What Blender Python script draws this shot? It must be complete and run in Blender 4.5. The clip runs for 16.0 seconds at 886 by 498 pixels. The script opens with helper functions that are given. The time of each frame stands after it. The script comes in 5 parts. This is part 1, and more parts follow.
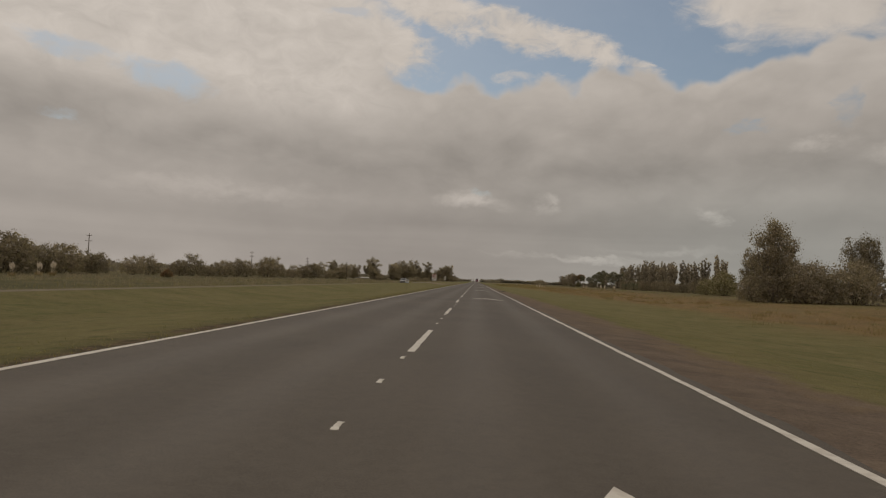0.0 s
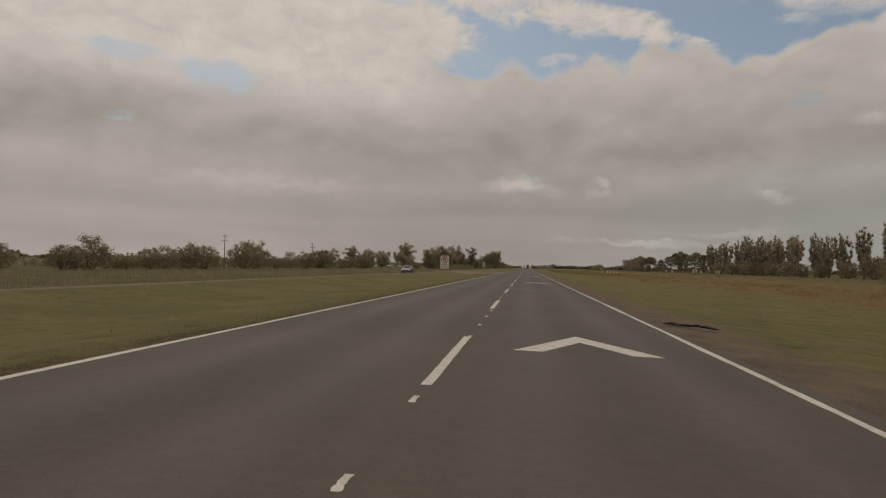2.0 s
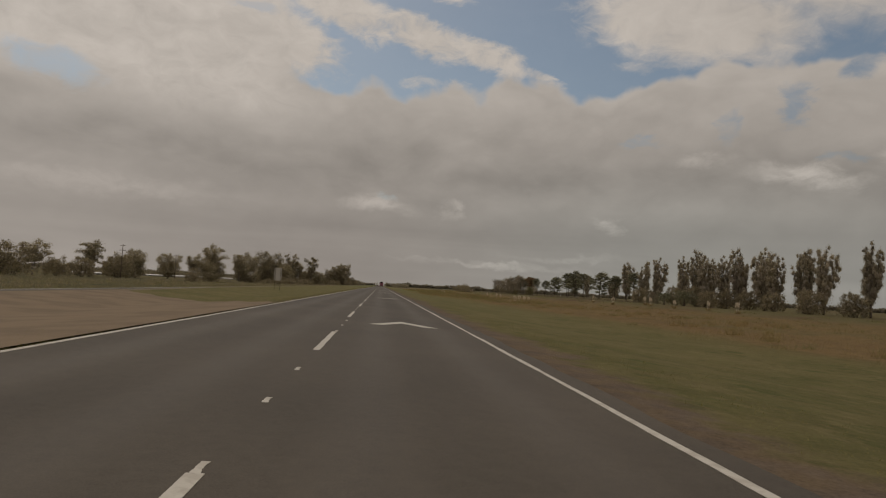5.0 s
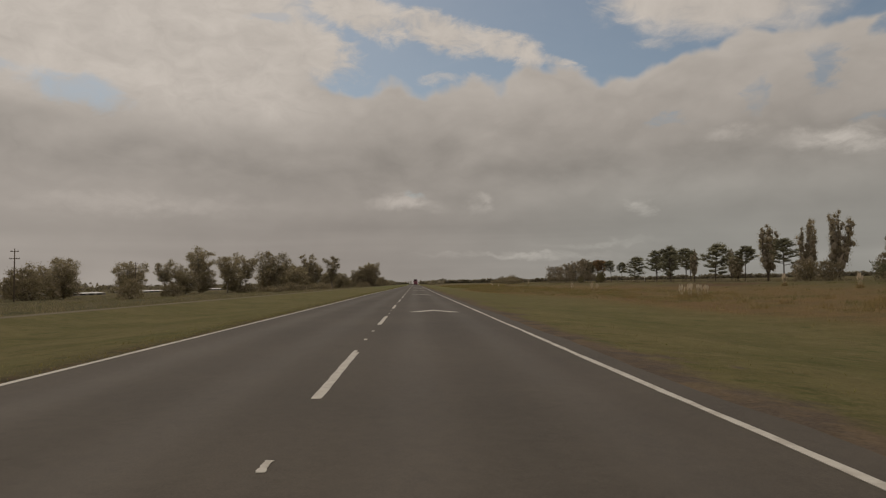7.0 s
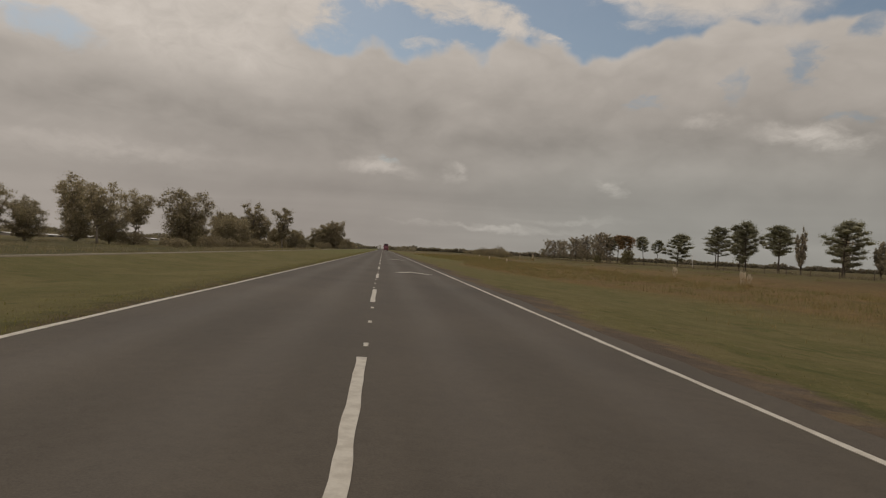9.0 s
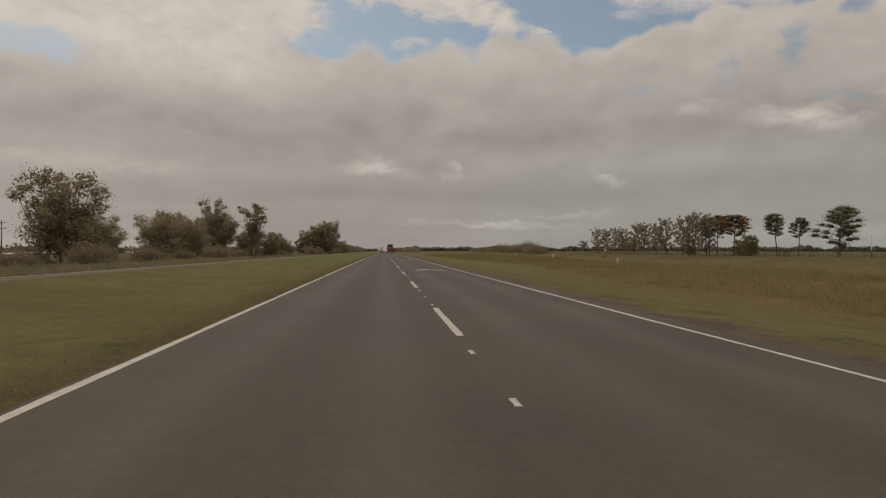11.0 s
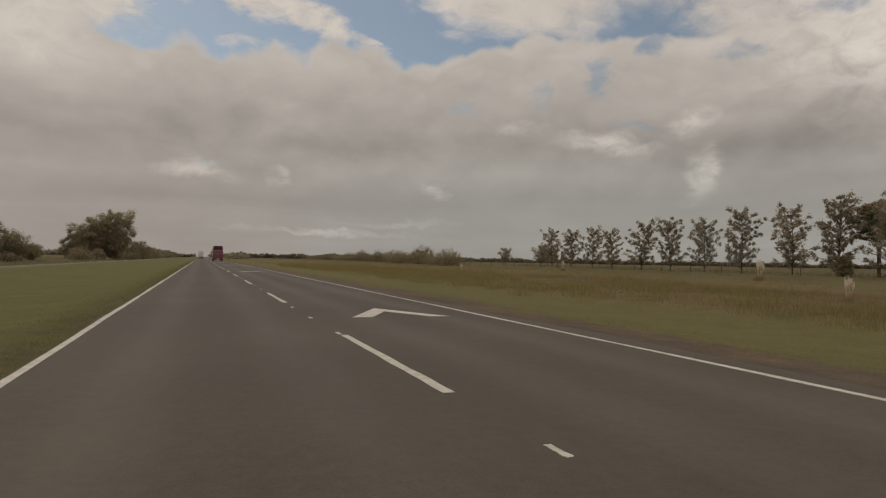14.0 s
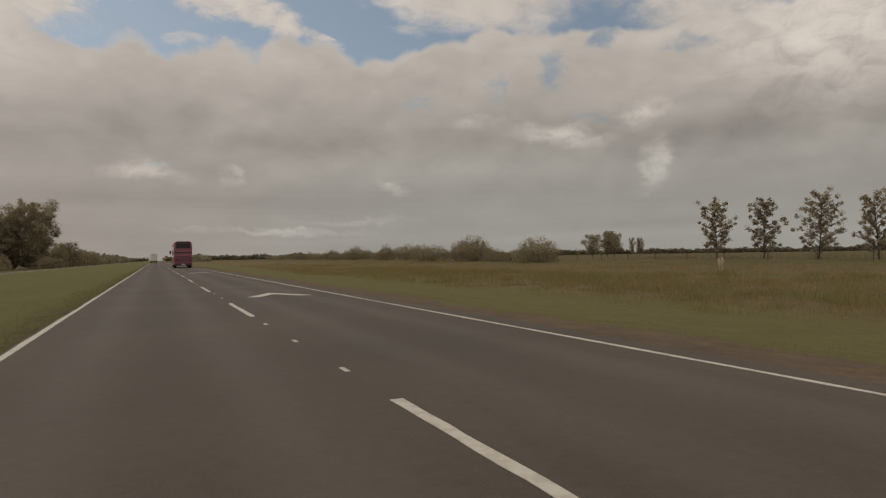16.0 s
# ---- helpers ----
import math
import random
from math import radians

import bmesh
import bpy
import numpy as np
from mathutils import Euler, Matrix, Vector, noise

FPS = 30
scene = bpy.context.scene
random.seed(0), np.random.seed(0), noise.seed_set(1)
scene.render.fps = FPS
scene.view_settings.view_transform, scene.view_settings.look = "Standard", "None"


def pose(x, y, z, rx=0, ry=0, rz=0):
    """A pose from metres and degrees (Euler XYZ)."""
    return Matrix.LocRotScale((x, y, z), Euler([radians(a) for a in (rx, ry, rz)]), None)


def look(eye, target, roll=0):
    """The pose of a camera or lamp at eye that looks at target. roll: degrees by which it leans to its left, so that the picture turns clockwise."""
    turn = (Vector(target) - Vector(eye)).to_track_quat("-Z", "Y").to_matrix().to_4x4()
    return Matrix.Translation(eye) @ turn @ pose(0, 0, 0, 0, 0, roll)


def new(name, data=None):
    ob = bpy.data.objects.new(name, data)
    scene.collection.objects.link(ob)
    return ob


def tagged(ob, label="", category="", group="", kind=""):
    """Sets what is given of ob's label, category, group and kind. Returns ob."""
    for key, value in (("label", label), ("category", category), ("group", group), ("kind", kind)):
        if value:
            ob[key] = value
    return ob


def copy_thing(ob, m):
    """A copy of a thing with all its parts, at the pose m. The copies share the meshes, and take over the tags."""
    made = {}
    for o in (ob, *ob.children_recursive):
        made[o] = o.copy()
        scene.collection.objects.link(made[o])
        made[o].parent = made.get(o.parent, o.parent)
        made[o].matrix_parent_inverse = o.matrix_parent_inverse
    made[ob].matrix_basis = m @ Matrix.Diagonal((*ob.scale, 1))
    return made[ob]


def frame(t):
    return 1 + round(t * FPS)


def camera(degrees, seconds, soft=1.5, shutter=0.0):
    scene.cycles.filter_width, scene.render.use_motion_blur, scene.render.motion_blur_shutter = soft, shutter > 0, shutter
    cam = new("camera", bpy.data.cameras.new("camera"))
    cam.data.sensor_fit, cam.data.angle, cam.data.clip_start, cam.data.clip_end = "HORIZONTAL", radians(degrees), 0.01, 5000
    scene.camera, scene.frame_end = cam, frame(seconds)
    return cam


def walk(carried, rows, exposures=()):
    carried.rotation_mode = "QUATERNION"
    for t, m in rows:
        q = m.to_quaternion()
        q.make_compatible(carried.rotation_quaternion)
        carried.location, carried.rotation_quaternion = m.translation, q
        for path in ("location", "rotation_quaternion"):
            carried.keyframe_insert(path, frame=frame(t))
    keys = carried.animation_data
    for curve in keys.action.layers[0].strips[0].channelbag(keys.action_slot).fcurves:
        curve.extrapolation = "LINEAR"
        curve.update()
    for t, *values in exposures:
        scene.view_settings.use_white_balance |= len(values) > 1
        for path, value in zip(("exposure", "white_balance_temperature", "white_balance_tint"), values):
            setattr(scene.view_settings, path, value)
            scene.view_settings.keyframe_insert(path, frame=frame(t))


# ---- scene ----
from itertools import combinations

cam = camera(68.6, 16.0, soft=1.2)
PATH = [
    (0.0, pose(0.972, -0.09, 1.152, 92.72, -2.50, 2.89)),
    (0.5, pose(1.142, 18.77, 1.209, 92.19, -2.02, 4.11)),
    (1.0, pose(0.963, 37.86, 1.293, 91.45, -1.55, 4.86)),
    (1.5, pose(0.779, 56.88, 1.016, 91.19, -0.89, 5.83)),
    (1.7, pose(0.823, 64.43, 1.164, 91.06, -1.07, 6.72)),
    (2.0, pose(0.954, 75.83, 1.171, 91.49, -1.24, 7.33)),
    (2.5, pose(0.896, 94.95, 1.160, 92.24, -1.02, 7.30)),
    (2.8, pose(1.066, 106.49, 1.146, 92.85, -1.67, 7.12)),
    (3.0, pose(1.036, 114.18, 1.137, 93.72, -3.62, 5.72)),
    (3.1, pose(0.967, 118.01, 1.178, 94.47, -4.60, 4.50)),
    (3.3, pose(0.996, 125.68, 1.158, 96.86, -7.55, 1.95)),
    (3.5, pose(0.947, 133.37, 1.179, 99.04, -11.28, -0.70)),
    (3.7, pose(0.936, 141.04, 1.149, 99.18, -11.00, -2.65)),
    (3.8, pose(1.005, 144.85, 1.118, 98.32, -9.80, -2.92)),
    (4.0, pose(1.056, 152.45, 1.157, 95.68, -7.44, -3.52)),
    (4.2, pose(1.087, 160.06, 1.186, 92.90, -4.41, -4.00)),
    (6.3, pose(0.946, 240.44, 1.190, 94.89, -2.95, -6.34)),
    (6.5, pose(0.956, 248.16, 1.169, 94.84, -2.37, -5.57)),
    (7.0, pose(1.017, 267.41, 1.157, 93.00, 1.06, -2.54)),
    (7.5, pose(0.949, 286.57, 1.197, 91.96, 2.12, -0.83)),
    (8.0, pose(0.592, 305.51, 1.205, 91.06, 0.34, -2.90)),
    (8.5, pose(0.474, 324.32, 1.197, 90.31, -1.57, -4.59)),
    (8.7, pose(0.366, 331.90, 1.220, 90.22, -2.99, -5.27)),
    (10.8, pose(-1.004, 413.30, 1.213, 90.30, -0.33, -5.41)),
    (11.0, pose(-1.093, 420.96, 1.215, 90.14, -0.05, -5.26)),
    (11.5, pose(-1.381, 440.02, 1.202, 89.50, -0.52, -5.39)),
    (12.0, pose(-1.649, 458.65, 1.219, 88.95, -0.83, -5.28)),
    (12.5, pose(-1.982, 477.00, 1.211, 88.80, -1.45, -7.43)),
    (13.0, pose(-2.206, 495.52, 1.166, 89.03, -1.29, -12.38)),
    (13.5, pose(-2.251, 514.18, 1.167, 90.31, -0.96, -17.17)),
    (14.0, pose(-2.085, 532.77, 1.169, 91.04, -1.04, -20.42)),
    (14.5, pose(-2.048, 551.00, 1.234, 90.74, -0.96, -23.03)),
    (15.0, pose(-2.009, 569.58, 1.212, 90.98, -0.31, -24.04)),
    (15.5, pose(-1.959, 588.80, 1.261, 91.01, 0.64, -24.02)),
    (16.0, pose(-1.890, 607.85, 1.230, 90.63, 0.83, -23.92)),
]
walk(cam, PATH, [(0.0, -0.03), (2.5, 0.0), (3.5, -0.10), (4.0, -0.22), (6.5, -0.13), (8.0, -0.10), (8.7, -0.05), (10.8, 0.06), (16.0, 0.06)])

# ---- nodes ----


class Nodes:
    """Short hand for building node trees."""

    def __init__(self, tree):
        self.tree = tree
        tree.nodes.clear()

    def add(self, kind):
        return self.tree.nodes.new(kind)

    def put(self, value, socket):
        if isinstance(value, bpy.types.NodeSocket):
            self.tree.links.new(value, socket)
        elif value is not None:
            socket.default_value = value

    def math(self, op, a, b=None, c=None, clamp=False):
        n = self.add("ShaderNodeMath")
        n.operation, n.use_clamp = op, clamp
        for value, socket in zip((a, b, c), n.inputs):
            self.put(value, socket)
        return n.outputs[0]

    def vec(self, op, a, b=None):
        n = self.add("ShaderNodeVectorMath")
        n.operation = op
        self.put(a, n.inputs[0])
        self.put(b, n.inputs[1])
        return n.outputs["Value"] if op in ("LENGTH", "DOT_PRODUCT") else n.outputs[0]

    def join(self, x, y, z=0.0):
        n = self.add("ShaderNodeCombineXYZ")
        for value, socket in zip((x, y, z), n.inputs):
            self.put(value, socket)
        return n.outputs[0]

    def ramp(self, value, lo, hi, to_lo=0.0, to_hi=1.0, smooth=True):
        n = self.add("ShaderNodeMapRange")
        n.interpolation_type = "SMOOTHSTEP" if smooth else "LINEAR"
        for v, socket in zip((value, lo, hi, to_lo, to_hi), n.inputs):
            self.put(v, socket)
        return n.outputs[0]

    def noise(self, vector, scale, detail=4.0, rough=0.55, warp=0.0, colour=False):
        n = self.add("ShaderNodeTexNoise")
        self.put(vector, n.inputs["Vector"])
        n.inputs["Scale"].default_value = scale
        n.inputs["Detail"].default_value = detail
        n.inputs["Roughness"].default_value = rough
        n.inputs["Distortion"].default_value = warp
        return n.outputs["Color" if colour else "Fac"]

    def mix(self, fac, a, b):
        n = self.add("ShaderNodeMix")
        n.data_type = "RGBA"
        self.put(fac, n.inputs[0])
        for value, socket in ((a, n.inputs[6]), (b, n.inputs[7])):
            self.put((*value, 1.0) if isinstance(value, tuple) and len(value) == 3 else value, socket)
        return n.outputs[2]


# ---- world: broken overcast with blue gaps ----
SUN_ELEVATION, SUN_AZIMUTH = 48.0, -25.0
world = bpy.data.worlds.new("sky")
scene.world = world
world.use_nodes = True
w = Nodes(world.node_tree)
ray_dir = w.add("ShaderNodeTexCoord").outputs["Generated"]
split = w.add("ShaderNodeSeparateXYZ")
w.put(ray_dir, split.inputs[0])
dx, dy, dz = split.outputs
azimuth = w.math("MULTIPLY", w.math("ARCTAN2", dx, dy), 57.2958)
elevation = w.math("MULTIPLY", w.math("ARCSINE", dz), 57.2958)
def on_sky(sa, se, shift=0.0):
    """Azimuth and elevation scaled to noise units."""
    return w.join(w.math("MULTIPLY", azimuth, sa), w.math("MULTIPLY", elevation, se), shift)


heap_warp = w.vec("SUBTRACT", w.noise(on_sky(0.11, 0.20, 6.0), 1.0, 6.0, 0.58, 0.4, colour=True), (0.5, 0.5, 0.5))
place = w.vec("ADD", w.join(azimuth, elevation), w.vec("MULTIPLY", heap_warp, (7.0, 3.4, 0.0)))
fine_warp = w.vec("SUBTRACT", w.noise(on_sky(0.42, 0.75, 3.0), 1.0, 6.0, 0.62, 0.3, colour=True), (0.5, 0.5, 0.5))
place_fine = w.vec("ADD", w.vec("ADD", w.join(azimuth, elevation), w.vec("MULTIPLY", heap_warp, (4.0, 2.2, 0.0))), w.vec("MULTIPLY", fine_warp, (3.4, 2.0, 0.0)))


def patches(rows, at, inner=0.35, outer=1.25):
    """A soft field, 1 in the middle of each patch: azimuth, elevation, half width, half height, slope, weight."""
    total = None
    for a, e, sa, se, slope, weight in rows:
        off = w.vec("SUBTRACT", at, (a, e, 0.0))
        if slope:
            off = w.vec("SUBTRACT", off, w.join(0.0, w.math("MULTIPLY", w.math("SUBTRACT", azimuth, a), slope), 0.0))
        off = w.vec("MULTIPLY", off, (1 / sa, 1 / se, 0.0))
        soft = w.math("MULTIPLY", w.ramp(w.vec("LENGTH", off), inner, outer, 1.0, 0.0), weight)
        total = soft if total is None else w.math("MAXIMUM", total, soft)
    return total


# white sheets above the bank, and the small holes of blue in and below it
SHEETS = [
    (-31, 25, 27, 11, 0, 1.0), (-12, 20.5, 9, 3.6, -0.2, 1.0), (-4.5, 23.0, 6, 2.4, -0.28, 0.85), (2, 21.6, 6, 2.2, -0.25, 0.78), (8.5, 20.0, 5, 1.7, -0.32, 0.74), (12.5, 18.8, 2.6, 0.9, -0.3, 0.6), (3, 25.5, 5, 1.2, -0.3, 0.45), (10, 27, 5, 1.6, -0.4, 0.5),
    (26, 22.6, 10.5, 4.0, -0.12, 1.1), (38, 26, 10, 6, 0, 1.0), (-2, 28.5, 8, 2.4, 0, 0.75), (6, 30, 9, 2.0, -0.2, 0.6), (47, 21, 7, 6, 0, 0.9), (22, 19.2, 3, 0.7, 0, 0.4), (4, 17.6, 3.5, 0.8, 0, 0.42), (0, 57, 200, 27, 0, 1.15),
]
HOLES = [
    (-27.0, 15.2, 5.0, 1.5, -0.12, 0.72), (-34.0, 16.4, 3.5, 1.1, 0, 0.6), (-34.5, 11.0, 2.2, 0.5, 0, 0.4), (-8.5, 25.4, 4.5, 0.9, -0.1, 0.75), (-12.2, 22.3, 2.5, 0.6, 0, 0.5),
    (33.6, 15.6, 1.7, 2.4, 0.3, 0.65), (28.6, 14.0, 1.2, 1.8, 0.4, 0.45), (22.4, 13.3, 2.4, 0.6, 0, 0.5), (-0.3, 7.9, 1.3, 0.5, 0, 0.35), (36.6, 11.3, 2.2, 0.5, 0.1, 0.5), (45, 17.0, 2.6, 1.2, 0.2, 0.6), (39, 19, 2.6, 1.6, 0.5, 0.7),
]
GLOWS = [
    (-1.0, 7.2, 3.0, 0.75, -0.05, 0.75), (5.6, 7.3, 1.3, 0.9, 0, 0.7), (20, 6.1, 1.2, 0.5, 0, 0.65), (34.6, 10.1, 3.8, 0.8, -0.1, 1.0), (27, 11.5, 2.2, 0.6, 0, 0.5), (42.2, 7.4, 1.3, 2.0, 0.5, 0.9), (41.2, 11.6, 2.2, 1.0, 0.2, 0.9),
    (9, 2.5, 7, 0.32, -0.01, 0.5), (55, 16, 9, 5, 0, 0.9), (16, 3.4, 5, 0.3, 0, 0.3), (-22, 6.6, 9, 0.8, 0, 0.35),
]


def heaps(shift_a, shift_e):
    """Heaped cloud thickness at a shifted place of the sky."""
    at = w.join(w.math("MULTIPLY", w.math("ADD", azimuth, shift_a), 0.066), w.math("MULTIPLY", w.math("ADD", elevation, shift_e), 0.115), 13.0)
    return w.noise(at, 1.0, 4.5, 0.46, 0.1)


# the top of the cumulus bank along the sky, with heads that stand out crisply against the blue
edge = w.add("ShaderNodeValToRGB")
edge.color_ramp.interpolation = "CARDINAL"
TOPS = [(-60, 19.5), (-20, 19.0), (-12, 18.0), (-5, 16.9), (0.5, 15.6), (4, 15.2), (8, 16.6), (11.0, 18.6), (14.5, 18.4), (19, 17.2), (22.5, 15.8), (26.5, 17.5), (30, 15.0), (34, 17.4), (40, 17.5), (60, 19.0)]
for i, (a, e) in enumerate(TOPS):
    stop = edge.color_ramp.elements[i] if i < 2 else edge.color_ramp.elements.new(0.5)
    stop.position, stop.color = (a + 60) / 120, (e / 30, e / 30, e / 30, 1)
w.put(w.ramp(azimuth, -60.0, 60.0, smooth=False), edge.inputs[0])
lumps = w.noise(on_sky(0.16, 0.15, 8.0), 1.0, 4.0, 0.45, 0.0)
bank_top = w.math("ADD", w.math("MULTIPLY", edge.outputs[0], 30.0), w.math("ADD", w.math("MULTIPLY", w.math("SUBTRACT", lumps, 0.5), 7.5), w.math("MULTIPLY", w.math("SUBTRACT", heaps(0.0, 0.0), 0.5), 3.5)))
above = w.math("SUBTRACT", elevation, bank_top)
over_bank = w.math("MULTIPLY", w.ramp(above, -0.25, 0.65), w.math("MULTIPLY", w.ramp(azimuth, -14.0, -6.0), w.ramp(azimuth, 75.0, 55.0)))
cells = w.noise(w.vec("ADD", on_sky(0.36, 0.62, 4.0), w.vec("MULTIPLY", heap_warp, (0.8, 0.8, 0.0))), 1.0, 5.0, 0.62, 0.6)
cover = w.math("ADD", patches(SHEETS, place_fine), w.math("MULTIPLY", w.math("SUBTRACT", cells, 0.5), w.ramp(azimuth, 10.0, 24.0, 1.3, 0.85)))
clear = w.math("MULTIPLY", w.ramp(cover, w.ramp(azimuth, 14.0, 26.0, 0.18, 0.02), w.ramp(azimuth, 14.0, 26.0, 0.82, 1.05), 0.90, 0.0), over_bank)
holes = w.math("ADD", patches(HOLES, place_fine), w.math("MULTIPLY", w.math("SUBTRACT", cells, 0.5), 0.9))
gap = w.math("MAXIMUM", clear, w.ramp(holes, 0.12, 1.05, 0.0, 0.85))

# tones of the bank: pale heads, grey underside, a paler strip below it, flat streaks near the horizon
sway = w.math("ADD", elevation, w.math("MULTIPLY", w.math("SUBTRACT", w.noise(on_sky(0.045, 0.07, 2.0), 1.0, 3.0, 0.45), 0.5), 4.5))
tone = w.ramp(elevation, 0.3, 4.0, 0.268, 0.250)
tone = w.math("ADD", tone, w.ramp(sway, 4.6, 7.4, 0.0, 0.036))
tone = w.math("SUBTRACT", tone, w.ramp(sway, 7.4, 10.0, 0.0, 0.028))
tone = w.math("ADD", tone, w.ramp(sway, 9.6, 15.5, 0.0, 0.082))
tone = w.math("ADD", tone, w.math("MULTIPLY", w.math("SUBTRACT", w.noise(on_sky(0.025, 0.42, 5.0), 1.0, 5.0, 0.5, 0.4), 0.5), w.ramp(elevation, 8.5, 3.0, 0.0, 0.10)))
relief = w.math("SUBTRACT", heaps(0.0, 0.0), heaps(-0.9, 1.2))
tone = w.math("ADD", tone, w.math("MULTIPLY", relief, w.ramp(elevation, 3.0, 11.0, 0.10, 0.30)))
tone = w.math("ADD", tone, w.math("MULTIPLY", w.math("SUBTRACT", heaps(0.0, -1.5), 0.5), -0.07))
billow = w.math("ABSOLUTE", w.math("SUBTRACT", w.noise(w.vec("ADD", on_sky(0.12, 0.21, 21.0), w.vec("MULTIPLY", heap_warp, (0.5, 0.5, 0.0))), 1.0, 5.0, 0.55, 0.2), 0.5))
tone = w.math("ADD", tone, w.math("MULTIPLY", w.math("SUBTRACT", billow, 0.10), w.ramp(elevation, 4.0, 10.0, 0.04, 0.20)))
# sunlit heads of the bank and the white sheets over it
rim = w.math("MULTIPLY", w.ramp(above, -3.2, -0.1), w.ramp(azimuth, -16.0, -6.0))
tone = w.math("ADD", tone, w.math("MULTIPLY", rim, 0.035))
sheet = w.math("MAXIMUM", w.math("MULTIPLY", w.ramp(above, -0.4, 0.8), w.ramp(azimuth, -16.0, -8.0)), w.math("MULTIPLY", w.ramp(azimuth, -3.0, -13.0), w.ramp(sway, 11.5, 16.5)))
puff = w.math("ADD", w.math("MULTIPLY", w.math("SUBTRACT", cells, 0.5), w.ramp(azimuth, 10.0, 24.0, 0.20, 0.12)), w.math("MULTIPLY", w.math("SUBTRACT", lumps, 0.5), 0.10))
sheet_tone = w.math("ADD", w.ramp(azimuth, 18.0, 34.0, 0.450, 0.400), puff)
tone = w.math("ADD", w.math("MULTIPLY", tone, w.math("SUBTRACT", 1.0, sheet)), w.math("MULTIPLY", sheet_tone, sheet))
tone = w.math("ADD", tone, w.math("MULTIPLY", w.math("MULTIPLY", patches(GLOWS, place_fine, 0.0, 1.5), w.ramp(cells, 0.2, 0.65)), 0.19))
tone = w.math("SUBTRACT", tone, w.math("MULTIPLY", patches([(53, 8.5, 11, 3.2, 0, 1.0)], place), 0.02))
tone = w.math("ADD", tone, w.math("MULTIPLY", w.ramp(azimuth, -8.0, -26.0), w.ramp(elevation, 16.0, 8.0, 0.0, 0.035)))
tone = w.math("MAXIMUM", tone, 0.18)
# an overcast sky grows brighter towards the zenith
tone = w.math("MULTIPLY", tone, w.ramp(elevation, 28.0, 75.0, 1.13, 1.62))
cloud = w.vec("MULTIPLY", w.join(tone, tone, tone), w.mix(w.ramp(elevation, 2.0, 14.0), w.mix(w.ramp(azimuth, -8.0, 26.0), (1.105, 0.985, 0.880), (1.035, 0.995, 0.900)), (1.10, 0.99, 0.882)))
nishita = w.add("ShaderNodeTexSky")
nishita.sky_type, nishita.sun_disc = "NISHITA", False
nishita.sun_elevation, nishita.sun_rotation = radians(SUN_ELEVATION), radians(SUN_AZIMUTH)
blue = w.vec("MULTIPLY", nishita.outputs[0], (0.066, 0.066, 0.060))
back = w.add("ShaderNodeBackground")
w.put(w.mix(gap, cloud, blue), back.inputs["Color"])
back.inputs["Strength"].default_value = 1.0
w.tree.links.new(back.outputs[0], w.add("ShaderNodeOutputWorld").inputs[0])

sun = new("sun", bpy.data.lights.new("sun", "SUN"))
sun.data.energy, sun.data.angle, sun.data.color = 0.27, radians(14), (1.0, 0.95, 0.88)
a, e = radians(SUN_AZIMUTH), radians(SUN_ELEVATION)
sun.matrix_world = look((0, 0, 0), (-math.sin(a) * math.cos(e), -math.cos(a) * math.cos(e), -math.sin(e)))
sun.location = (-60, 200, 300)

# ---- materials ----


